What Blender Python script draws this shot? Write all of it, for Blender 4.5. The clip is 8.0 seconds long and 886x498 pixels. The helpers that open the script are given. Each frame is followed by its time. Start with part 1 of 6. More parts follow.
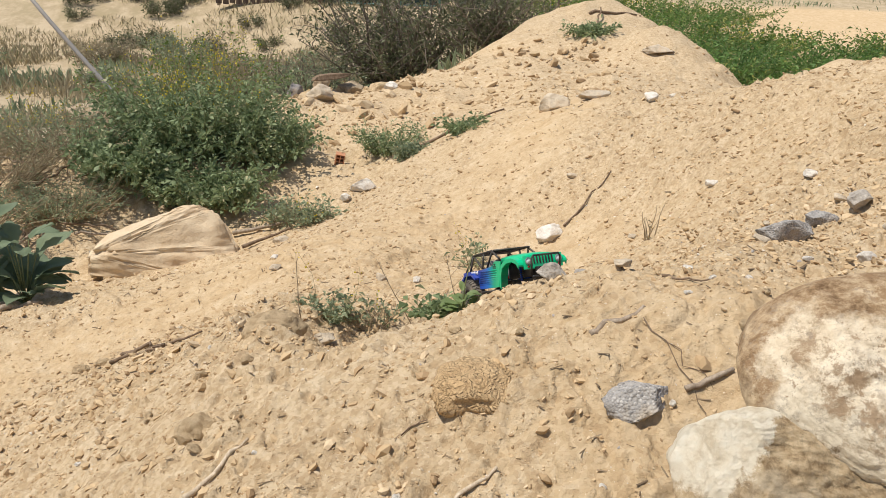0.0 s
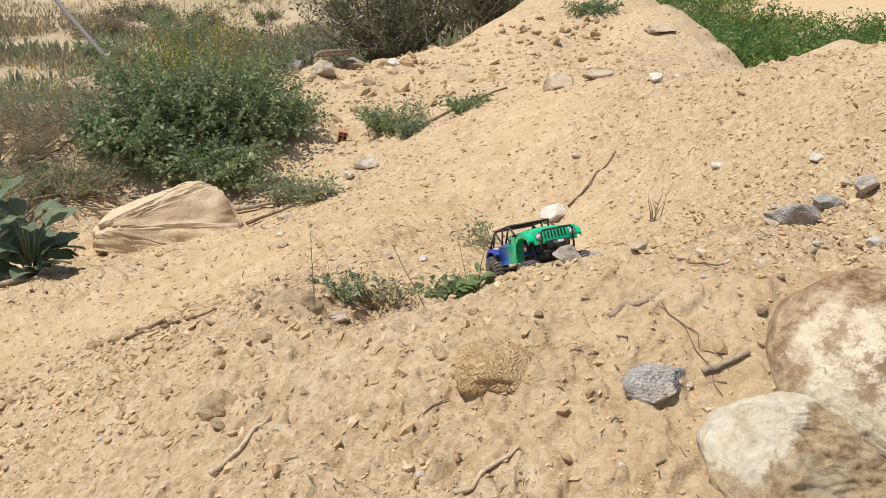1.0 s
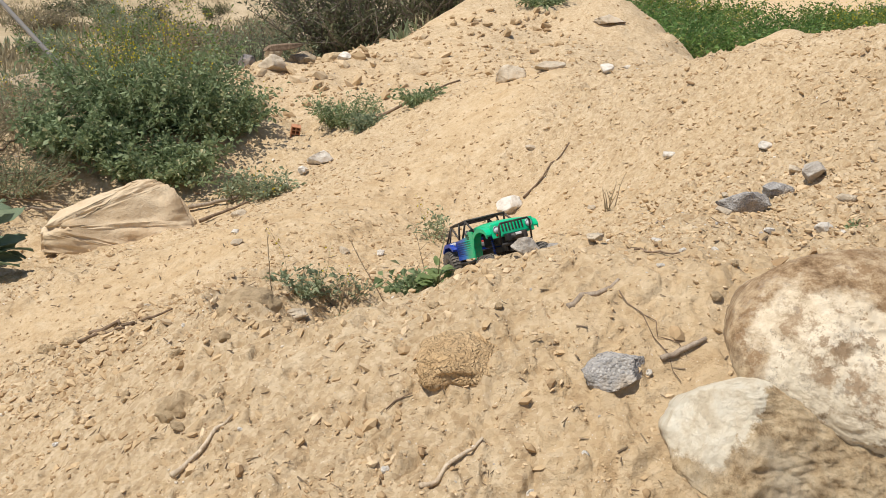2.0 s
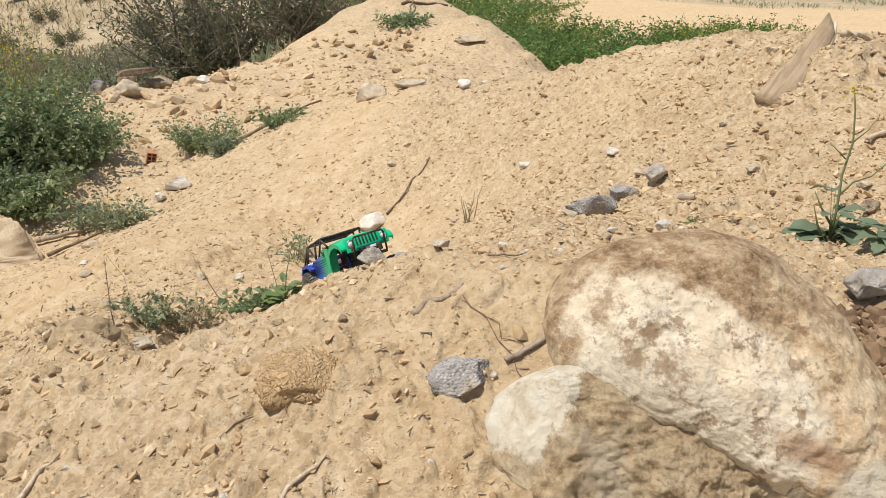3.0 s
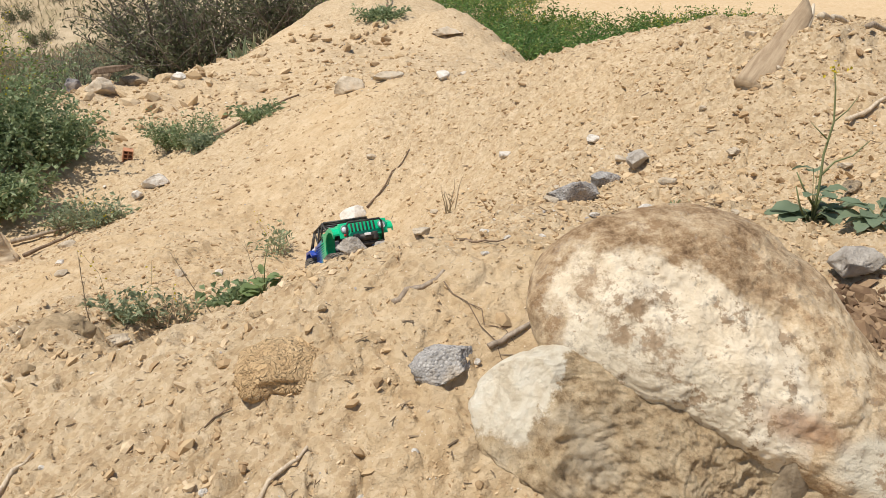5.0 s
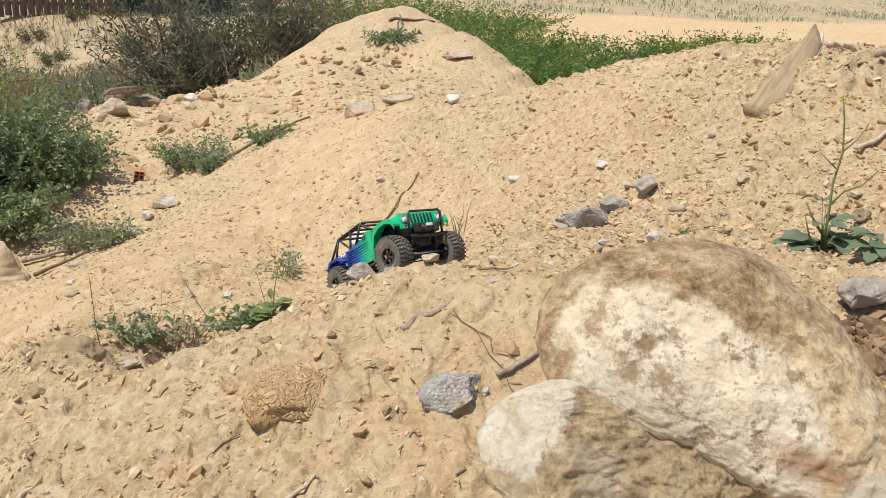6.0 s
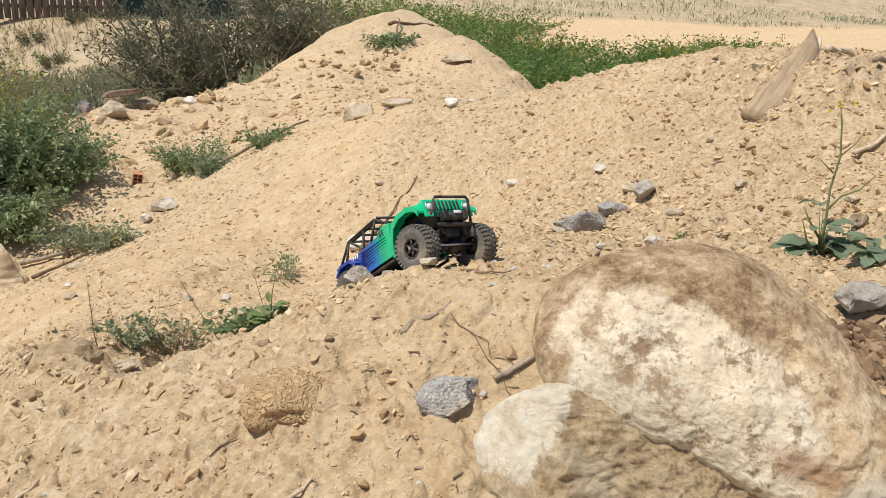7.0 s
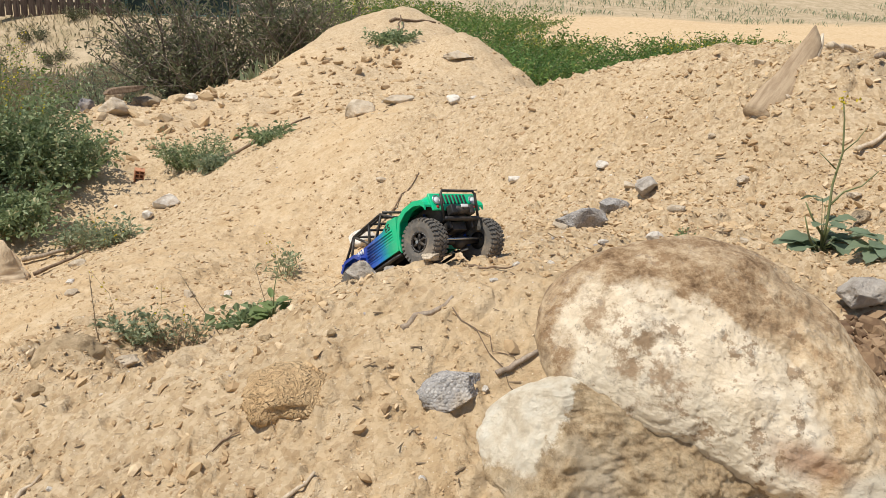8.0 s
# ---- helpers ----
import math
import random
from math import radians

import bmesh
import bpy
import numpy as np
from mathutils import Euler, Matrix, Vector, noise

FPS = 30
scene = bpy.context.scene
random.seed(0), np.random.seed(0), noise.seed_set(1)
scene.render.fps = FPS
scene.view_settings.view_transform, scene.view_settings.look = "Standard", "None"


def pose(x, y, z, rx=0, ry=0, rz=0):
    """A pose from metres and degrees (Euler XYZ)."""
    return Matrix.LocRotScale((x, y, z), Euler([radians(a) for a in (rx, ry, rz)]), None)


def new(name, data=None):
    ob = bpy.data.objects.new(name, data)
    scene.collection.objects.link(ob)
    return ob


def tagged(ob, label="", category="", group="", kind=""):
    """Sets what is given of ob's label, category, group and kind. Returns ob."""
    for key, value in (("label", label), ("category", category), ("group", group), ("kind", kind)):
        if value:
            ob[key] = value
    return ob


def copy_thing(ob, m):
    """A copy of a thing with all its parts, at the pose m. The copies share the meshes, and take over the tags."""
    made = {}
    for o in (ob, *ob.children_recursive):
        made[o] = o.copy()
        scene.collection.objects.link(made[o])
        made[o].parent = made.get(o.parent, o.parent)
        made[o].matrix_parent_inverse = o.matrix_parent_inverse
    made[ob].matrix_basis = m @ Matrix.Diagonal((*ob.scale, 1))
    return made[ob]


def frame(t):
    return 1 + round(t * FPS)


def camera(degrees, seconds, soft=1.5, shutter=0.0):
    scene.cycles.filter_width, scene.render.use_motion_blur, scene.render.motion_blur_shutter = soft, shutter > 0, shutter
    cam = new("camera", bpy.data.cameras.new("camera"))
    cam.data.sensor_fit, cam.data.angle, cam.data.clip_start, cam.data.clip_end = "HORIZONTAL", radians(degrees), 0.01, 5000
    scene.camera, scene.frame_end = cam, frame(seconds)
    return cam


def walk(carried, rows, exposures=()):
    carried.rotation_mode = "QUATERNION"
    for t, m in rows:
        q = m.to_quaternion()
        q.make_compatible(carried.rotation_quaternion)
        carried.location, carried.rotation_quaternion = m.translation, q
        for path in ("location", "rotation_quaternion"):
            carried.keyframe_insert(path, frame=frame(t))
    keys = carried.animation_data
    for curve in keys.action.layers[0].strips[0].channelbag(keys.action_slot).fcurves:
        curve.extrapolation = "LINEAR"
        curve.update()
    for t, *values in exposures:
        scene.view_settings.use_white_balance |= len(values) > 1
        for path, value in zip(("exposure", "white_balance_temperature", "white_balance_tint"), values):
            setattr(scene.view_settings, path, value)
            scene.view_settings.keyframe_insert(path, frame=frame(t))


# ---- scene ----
cam = camera(54.4, 8.0, soft=0.8)
EYE, TILT, LEAN = 1.3, -19.5, -2.0
# seconds, metres right, ahead and up of the first eye, yaw, pitch, roll
ROWS = [
    (0, 0.0000, -0.0000, 0.0000, 0.00, 0.00, -0.00),
    (0.5, -0.0187, -0.0118, 0.0036, 0.81, 0.14, -0.74),
    (1, -0.0549, -0.0318, 0.0129, -0.32, -1.56, -0.53),
    (1.2, -0.0693, -0.0285, 0.0147, -1.19, -2.23, -0.26),
    (2.3, -0.0532, -0.0320, 0.0153, -4.96, -1.67, 1.14),
    (2.5, -0.0371, -0.0247, 0.0106, -6.71, -1.30, 1.66),
    (3, 0.0215, 0.0013, -0.0160, -11.36, -0.83, 3.39),
    (3.5, 0.0542, 0.0166, -0.0360, -13.40, -0.64, 4.72),
    (4, 0.0577, 0.0247, -0.0448, -13.44, -1.23, 4.97),
    (4.5, 0.0429, 0.0277, -0.0396, -12.77, -1.38, 4.69),
    (4.7, 0.0338, 0.0289, -0.0367, -12.71, -1.45, 4.62),
    (5.8, 0.0276, 0.0298, -0.0231, -11.98, 0.05, 4.12),
    (6, 0.0273, 0.0235, -0.0201, -12.01, 0.18, 4.04),
    (6.5, 0.0302, 0.0233, -0.0236, -12.11, 0.21, 4.04),
    (7, 0.0289, 0.0220, -0.0203, -12.10, 0.41, 3.90),
    (7.5, 0.0281, 0.0218, -0.0217, -12.06, 0.39, 3.85),
    (8, 0.0264, 0.0222, -0.0246, -12.02, 0.25, 3.86),
]
walk(cam, [(t, pose(0, 0, EYE, TILT, LEAN, 0) @ pose(x, y, z, 90 + pitch, roll, yaw)) for t, x, y, z, yaw, pitch, roll in ROWS])

# ---------------------------------------------------------------- daylight
SUN_HIGH, SUN_ROUND = 66.0, -104.0  # degrees above the horizon, and clockwise from +y
sky = bpy.data.worlds.new("clear_sky")
scene.world = sky
sky.use_nodes = True
sky_tex = sky.node_tree.nodes.new("ShaderNodeTexSky")
sky_tex.sky_type, sky_tex.sun_disc = "NISHITA", False
sky_tex.sun_elevation, sky_tex.sun_rotation = radians(SUN_HIGH), radians(SUN_ROUND)
sky_back = sky.node_tree.nodes["Background"]
sky_back.inputs["Strength"].default_value = 0.11
sky.node_tree.links.new(sky_tex.outputs[0], sky_back.inputs["Color"])
sun = new("sun", bpy.data.lights.new("sun", "SUN"))
sun.data.energy, sun.data.angle, sun.data.color = 4.6, radians(0.53), (1.0, 0.95, 0.87)
sun_way = Vector((math.sin(radians(SUN_ROUND)) * math.cos(radians(SUN_HIGH)), math.cos(radians(SUN_ROUND)) * math.cos(radians(SUN_HIGH)), math.sin(radians(SUN_HIGH))))
sun.matrix_world = Matrix.Translation((0, 0, 30)) @ sun_way.to_track_quat("Z", "Y").to_matrix().to_4x4()
scene.view_settings.exposure = -0.02


# ---------------------------------------------------------------- materials
class Nodes:
    """A small hand for node materials."""

    def __init__(self, name, rough=0.9, metal=0.0, spec=0.3):
        self.mat = bpy.data.materials.new(name)
        self.mat.use_nodes = True
        self.tree = self.mat.node_tree
        self.bsdf = self.tree.nodes["Principled BSDF"]
        self.bsdf.inputs["Roughness"].default_value = rough
        self.bsdf.inputs["Metallic"].default_value = metal
        self.bsdf.inputs["Specular IOR Level"].default_value = spec

    def add(self, kind, **values):
        node = self.tree.nodes.new("ShaderNode" + kind)
        for key, value in values.items():
            node.inputs[key.replace("_", " ")].default_value = value
        return node

    def link(self, a, b):
        self.tree.links.new(a, b)

    def place(self, local=False):
        node = self.add("TexCoord") if local else self.add("NewGeometry")
        return node.outputs["Object" if local else "Position"]

    def noise(self, where, scale, detail=4.0, rough=0.6):
        node = self.add("TexNoise", Scale=scale, Detail=detail, Roughness=rough)
        self.link(where, node.inputs["Vector"])
        return node.outputs["Fac"]

    def cells(self, where, scale):
        node = self.add("TexVoronoi", Scale=scale)
        self.link(where, node.inputs["Vector"])
        return node

    def ramp(self, fac, *stops):
        node = self.add("ValToRGB")
        while len(node.color_ramp.elements) < len(stops):
            node.color_ramp.elements.new(0.5)
        for e, (at, colour) in zip(node.color_ramp.elements, stops):
            e.position, e.color = at, (*colour, 1) if len(colour) == 3 else colour
        self.link(fac, node.inputs["Fac"])
        return node.outputs["Color"]

    def level(self, fac, low, high, to_low=0.0, to_high=1.0):
        node = self.add("MapRange")
        for key, value in zip(("From Min", "From Max", "To Min", "To Max"), (low, high, to_low, to_high)):
            node.inputs[key].default_value = value
        self.link(fac, node.inputs["Value"])
        return node.outputs["Result"]

    def mix(self, fac, a, b, kind="MIX"):
        node = self.tree.nodes.new("ShaderNodeMix")
        node.data_type, node.blend_type = "RGBA", kind
        for value, socket in ((fac, node.inputs["Factor"]), (a, node.inputs[6]), (b, node.inputs[7])):
            if isinstance(value, (int, float)):
                socket.default_value = value
            elif isinstance(value, tuple):
                socket.default_value = (*value, 1)
            else:
                self.link(value, socket)
        return node.outputs[2]

    def bump(self, *heights):
        last = None
        for fac, depth in heights:
            node = self.add("Bump", Strength=1.0, Distance=depth)
            self.link(fac, node.inputs["Height"])
            if last:
                self.link(last, node.inputs["Normal"])
            last = node.outputs["Normal"]
        self.link(last, self.bsdf.inputs["Normal"])

    def done(self, colour=None):
        if isinstance(colour, tuple):
            self.bsdf.inputs["Base Color"].default_value = (*colour, 1)
        elif colour is not None:
            self.link(colour, self.bsdf.inputs["Base Color"])
        return self.mat


def soil_material():
    n = Nodes("sandy_soil", 0.95, spec=0.15)
    at = n.place()
    broad, middle, fine = n.noise(at, 0.9, 5), n.noise(at, 7, 6, 0.7), n.noise(at, 70, 5, 0.7)
    pale = n.ramp(middle, (0.32, (0.51, 0.345, 0.18)), (0.52, (0.625, 0.455, 0.265)), (0.72, (0.71, 0.56, 0.365)))
    brown = n.ramp(middle, (0.3, (0.37, 0.25, 0.13)), (0.52, (0.51, 0.375, 0.225)), (0.75, (0.62, 0.49, 0.325)))
    crumb = n.add("Attribute")
    crumb.attribute_name = "crumbly"
    colour = n.mix(crumb.outputs["Fac"], pale, brown)
    colour = n.mix(n.level(broad, 0.5, 0.72, 0, 0.35), colour, (0.52, 0.35, 0.175))
    colour = n.mix(n.level(fine, 0.55, 0.8, 0, 0.45), colour, (0.30, 0.19, 0.095))
    # crumbs of the loose soil, each of its own tone
    for scale, share in ((38, 0.34), (95, 0.30)):
        bit = n.cells(at, scale)
        tone = n.ramp(bit.outputs["Color"], (0.15, (0.30, 0.20, 0.11)), (0.42, (0.52, 0.38, 0.22)), (0.75, (0.70, 0.57, 0.39)))
        much = n.add("Math")
        much.operation = "MULTIPLY"
        n.link(n.level(crumb.outputs["Fac"], 0.05, 0.7, 0.10, 1.0), much.inputs[0])
        much.inputs[1].default_value = share
        colour = n.mix(much.outputs[0], colour, tone)
    # brown litter patches, with shaded sides of clods painted in as dark bits
    mulch_shade = n.mix(n.level(n.noise(at, 2.6, 5, 0.65), 0.52, 0.64), (0, 0, 0), n.level(n.noise(at, 42, 8, 0.8), 0.50, 0.60, 0, 0.22))
    colour = n.mix(mulch_shade, colour, (0.24, 0.155, 0.085))
    grit = n.cells(at, 130)
    chips = n.mix(n.level(grit.outputs["Distance"], 0.12, 0.2, 1, 0), colour, (0.72, 0.63, 0.48))
    pick = n.level(n.noise(at, 55, 1), 0.58, 0.62)
    colour = n.mix(pick, colour, chips)
    far = n.add("Attribute")
    far.attribute_name = "scrubby"
    scrub = n.ramp(n.noise(at, 1.6, 8, 0.75), (0.40, (0.50, 0.40, 0.27)), (0.52, (0.40, 0.315, 0.20)), (0.60, (0.34, 0.275, 0.165)))
    colour = n.mix(far.outputs["Fac"], colour, scrub)
    n.bump((n.noise(at, 22, 7, 0.7), 0.014), (fine, 0.006), (n.noise(at, 260, 3), 0.0012))
    return n.done(colour)


def stone_material(name, light, dark, stain, scale=9.0, rough=0.9, local=True):
    n = Nodes(name, rough, spec=0.25)
    at = n.place(local)
    colour = n.ramp(n.noise(at, scale, 7, 0.65), (0.33, dark), (0.55, light), (0.8, tuple(min(1, c * 1.12) for c in light)))
    colour = n.mix(n.level(n.noise(at, scale * 0.45, 5, 0.7), 0.52, 0.66, 0, 0.75), colour, stain)
    colour = n.mix(n.level(n.noise(at, scale * 9, 4, 0.7), 0.55, 0.8, 0, 0.5), colour, dark)
    n.bump((n.noise(at, scale * 1.6, 8, 0.7), 0.02), (n.noise(at, scale * 12, 5, 0.7), 0.004))
    return n.done(colour)


def aggregate_material():
    """Old concrete: a grey paste with pebbles of many greys in it."""
    n = Nodes("broken_concrete", 0.85, spec=0.3)
    at = n.place(True)
    grain = n.cells(at, 170)
    stones = n.ramp(grain.outputs["Color"], (0.2, (0.20, 0.19, 0.18)), (0.5, (0.33, 0.31, 0.29)), (0.8, (0.48, 0.45, 0.41)))
    paste = n.ramp(n.noise(at, 30, 5), (0.3, (0.24, 0.225, 0.205)), (0.7, (0.44, 0.405, 0.36)))
    colour = n.mix(n.level(grain.outputs["Distance"], 0.35, 0.6), stones, paste)
    colour = n.mix(n.level(n.noise(at, 6, 4), 0.55, 0.7, 0, 0.8), colour, (0.45, 0.34, 0.21))
    n.bump((grain.outputs["Distance"], -0.003), (n.noise(at, 18, 6), 0.012))
    return n.done(colour)


def boulder_material():
    """Limestone with a pale weathered face, a rusty brown rim and grey lichen specks."""
    n = Nodes("weathered_limestone", 0.9, spec=0.2)
    at = n.place(True)
    shake, fine = n.noise(at, 13, 9, 0.68), n.noise(at, 85, 7, 0.75)
    apart = n.add("SeparateXYZ")
    n.link(at, apart.inputs[0])

    def math_of(kind, a, b):
        node = n.add("Math")
        node.operation = kind
        for value, socket in ((a, node.inputs[0]), (b, node.inputs[1])):
            if isinstance(value, (int, float)):
                socket.default_value = value
            else:
                n.link(value, socket)
        return node.outputs[0]

    def patch(x, y, long, wide, turn, ragged, soft):
        """1 inside a ragged oval spot, 0 outside."""
        c, s = math.cos(radians(turn)), math.sin(radians(turn))
        px, py = math_of("SUBTRACT", apart.outputs["X"], x), math_of("SUBTRACT", apart.outputs["Y"], y)
        a = math_of("DIVIDE", math_of("ADD", math_of("MULTIPLY", px, c), math_of("MULTIPLY", py, s)), long)
        b = math_of("DIVIDE", math_of("SUBTRACT", math_of("MULTIPLY", py, c), math_of("MULTIPLY", px, s)), wide)
        far = math_of("SQRT", math_of("ADD", math_of("MULTIPLY", a, a), math_of("MULTIPLY", b, b)), 0)
        far = math_of("ADD", far, math_of("MULTIPLY", math_of("SUBTRACT", shake, 0.5), ragged))
        return n.level(far, 1 - soft, 1 + soft, 1, 0)

    tan = n.ramp(n.noise(at, 24, 10, 0.8), (0.38, (0.38, 0.24, 0.125)), (0.46, (0.56, 0.40, 0.235)), (0.54, (0.70, 0.54, 0.345)), (0.64, (0.80, 0.66, 0.46)))
    rust = n.ramp(n.noise(at, 30, 10, 0.82), (0.38, (0.16, 0.094, 0.047)), (0.46, (0.31, 0.20, 0.107)), (0.54, (0.48, 0.345, 0.205)), (0.64, (0.64, 0.50, 0.33)))
    pale = n.ramp(n.noise(at, 14, 10, 0.78), (0.36, (0.60, 0.475, 0.315)), (0.48, (0.78, 0.65, 0.465)), (0.60, (0.87, 0.76, 0.58)))
    colour = n.mix(patch(-0.085, 0.07, 0.15, 0.095, 24, 1.3, 0.2), tan, rust)
    colour = n.mix(n.mix(patch(0.10, 0.085, 0.05, 0.045, -30, 2.4, 0.2), (0, 0, 0), (0.6, 0.6, 0.6)), colour, rust)
    colour = n.mix(patch(-0.045, -0.012, 0.150, 0.082, -33, 1.1, 0.07), colour, pale)
    grey = n.mix(patch(-0.085, -0.04, 0.11, 0.05, -30, 1.6, 0.3), (0, 0, 0), (0.55, 0.55, 0.55))
    colour = n.mix(grey, colour, (0.59, 0.52, 0.39))
    colour = n.mix(patch(0.135, -0.115, 0.055, 0.03, -10, 1.3, 0.2), colour, (0.64, 0.56, 0.42))
    colour = n.mix(n.mix(patch(0.062, -0.076, 0.045, 0.018, -20, 2.2, 0.4), (0, 0, 0), (0.7, 0.7, 0.7)), colour, (0.36, 0.18, 0.085))
    blots = n.mix(patch(-0.105, 0.035, 0.055, 0.03, -60, 2.4, 0.5), n.level(n.noise(at, 34, 9, 0.8), 0.55, 0.58, 0, 0.75), n.level(n.noise(at, 34, 9, 0.8), 0.47, 0.53, 0, 0.8))
    colour = n.mix(blots, colour, (0.30, 0.185, 0.095))
    colour = n.mix(n.level(n.noise(at, 58, 8, 0.8), 0.57, 0.62, 0, 0.6), colour, (0.33, 0.26, 0.19))
    colour = n.mix(n.level(fine, 0.6, 0.74, 0, 0.55), colour, (0.20, 0.15, 0.105))
    n.bump((n.noise(at, 24, 9, 0.7), 0.006), (fine, 0.004))
    n.link(n.level(shake, 0.3, 0.7, 0.78, 0.96), n.bsdf.inputs["Roughness"])
    return n.done(colour)


def leaf_material(name, low, high, dry=None, shine=0.35):
    n = Nodes(name, 0.55, spec=shine)
    geo = n.add("NewGeometry")
    stops = [(0.0, low), (0.7, high)] + ([(0.88, high), (0.97, dry)] if dry else [(1.0, tuple(c * 1.15 for c in high))])
    colour = n.ramp(geo.outputs["Random Per Island"], *stops)
    colour = n.mix(n.level(n.noise(geo.outputs["Position"], 6, 3), 0.4, 0.7, 0, 0.5), colour, tuple(c * 0.7 for c in low))
    glow = n.add("BsdfTranslucent")
    n.link(colour, glow.inputs["Color"])
    both = n.add("MixShader", Fac=0.38)
    out = n.tree.nodes["Material Output"]
    n.link(n.bsdf.outputs[0], both.inputs[1])
    n.link(glow.outputs[0], both.inputs[2])
    n.link(both.outputs[0], out.inputs["Surface"])
    return n.done(colour)


def wood_material(name, light, dark, scale=14.0):
    n = Nodes(name, 0.85, spec=0.2)
    at = n.place(True)
    stretch = n.add("Mapping")
    stretch.inputs["Scale"].default_value = (1, 1, 0.12)
    n.link(at, stretch.inputs["Vector"])
    grain = n.noise(stretch.outputs[0], scale * 4, 5, 0.7)
    colour = n.ramp(grain, (0.35, dark), (0.6, light))
    colour = n.mix(n.level(n.noise(at, scale * 0.6, 4), 0.5, 0.7, 0, 0.6), colour, dark)
    n.bump((grain, 0.004), (n.noise(at, scale * 8, 3), 0.002))
    return n.done(colour)


def plain_material(name, colour, rough=0.5, metal=0.0, dust=0.25, spec=0.4):
    """Painted, moulded or bare metal stuff with a film of pale dust."""
    n = Nodes(name, rough, metal, spec)
    at = n.place(True)
    film = n.level(n.noise(at, 22, 6, 0.7), 0.45, 0.75, 0, dust)
    n.link(n.level(n.noise(at, 40, 4), 0.3, 0.7, max(0.05, rough - 0.12), min(1, rough + 0.15)), n.bsdf.inputs["Roughness"])
    return n.done(n.mix(film, colour, (0.46, 0.36, 0.25)))


SOIL = soil_material()
PALE_STONE = stone_material("pale_limestone", (0.66, 0.56, 0.42), (0.44, 0.34, 0.23), (0.58, 0.43, 0.27), 9)
WHITE_STONE = stone_material("chalky_stone", (0.86, 0.80, 0.70), (0.62, 0.53, 0.42), (0.58, 0.46, 0.33), 12)
TAN_STONE = stone_material("rough_tan_rock", (0.46, 0.36, 0.24), (0.21, 0.15, 0.09), (0.37, 0.27, 0.16), 14)
GREY_WHITE = stone_material("grey_white_stone", (0.60, 0.54, 0.46), (0.34, 0.285, 0.23), (0.52, 0.43, 0.32), 14)
GREY_STONE = stone_material("grey_stone", (0.32, 0.29, 0.27), (0.13, 0.115, 0.11), (0.42, 0.33, 0.24), 16)
CONCRETE = aggregate_material()
BOULDER = boulder_material()
CLOD = stone_material("dry_clod", (0.64, 0.48, 0.29), (0.45, 0.31, 0.17), (0.56, 0.40, 0.22), 22, 0.95)
CLAY = plain_material("fired_clay", (0.52, 0.24, 0.13), 0.85, dust=0.5, spec=0.2)
STRAW = wood_material("bleached_stick", (0.66, 0.55, 0.40), (0.40, 0.30, 0.20))
DARK_STICK = wood_material("dark_twig", (0.27, 0.19, 0.125), (0.12, 0.08, 0.05))
GREY_WOOD = wood_material("weathered_wood", (0.42, 0.34, 0.255), (0.22, 0.165, 0.115))
CUT_WOOD = wood_material("pale_split_wood", (0.72, 0.62, 0.47), (0.52, 0.41, 0.28))
LEAF = leaf_material("green_leaf", (0.165, 0.225, 0.10), (0.34, 0.41, 0.21), (0.55, 0.51, 0.30))
GREY_LEAF = leaf_material("grey_green_leaf", (0.20, 0.245, 0.135), (0.40, 0.445, 0.27), (0.527, 0.448, 0.254))
BROAD_LEAF = leaf_material("broad_leaf", (0.15, 0.20, 0.12), (0.30, 0.37, 0.235), None, 0.2)
BRIGHT_LEAF = leaf_material("bright_weed_leaf", (0.094, 0.163, 0.031), (0.213, 0.312, 0.075), (0.500, 0.475, 0.112))
SHRUB_LEAF = leaf_material("olive_shrub_leaf", (0.095, 0.106, 0.054), (0.213, 0.222, 0.116), (0.468, 0.404, 0.255))
LEAF_MID = leaf_material("weed_leaf", (0.081, 0.163, 0.041), (0.195, 0.325, 0.081), (0.488, 0.488, 0.146))
DRY_LEAF = leaf_material("dry_scrub_leaf", (0.30, 0.245, 0.145), (0.50, 0.425, 0.27), (0.29, 0.30, 0.15))
YELLOW = leaf_material("yellow_flower", (0.55, 0.42, 0.03), (0.75, 0.62, 0.06), None)
STEM = plain_material("green_stem", (0.16, 0.18, 0.07), 0.7, dust=0.3)
DRY_STEM = plain_material("dry_stem", (0.30, 0.235, 0.145), 0.85, dust=0.3)
BARK = wood_material("grey_bark", (0.27, 0.225, 0.175), (0.13, 0.10, 0.075))


# ---------------------------------------------------------------- lie of the land
def lattice(ix, iy, seed):
    h = (ix * 374761393 + iy * 668265263 + seed * 974634777) & 0x7FFFFFFF
    h = ((h ^ (h >> 13)) * 1274126177) & 0x7FFFFFFF
    return ((h ^ (h >> 16)) & 0xFFFF) / 65535.0


def value_noise(x, y, seed=0):
    """Smooth noise from 0 to 1 on a unit lattice."""
    ix, iy = np.floor(x).astype(np.int64), np.floor(y).astype(np.int64)
    fx, fy = x - ix, y - iy
    fx, fy = fx * fx * (3 - 2 * fx), fy * fy * (3 - 2 * fy)
    a, b = lattice(ix, iy, seed), lattice(ix + 1, iy, seed)
    c, d = lattice(ix, iy + 1, seed), lattice(ix + 1, iy + 1, seed)
    return (a + (b - a) * fx) * (1 - fy) + (c + (d - c) * fx) * fy


def turned_noise(x, y, size, seed=0):
    """Noise with features of that size in metres, its lattice turned so that it follows no axis."""
    c, s = math.cos(seed * 1.7 + 0.6), math.sin(seed * 1.7 + 0.6)
    return value_noise((x * c - y * s) / size + seed * 3.1, (x * s + y * c) / size, seed)


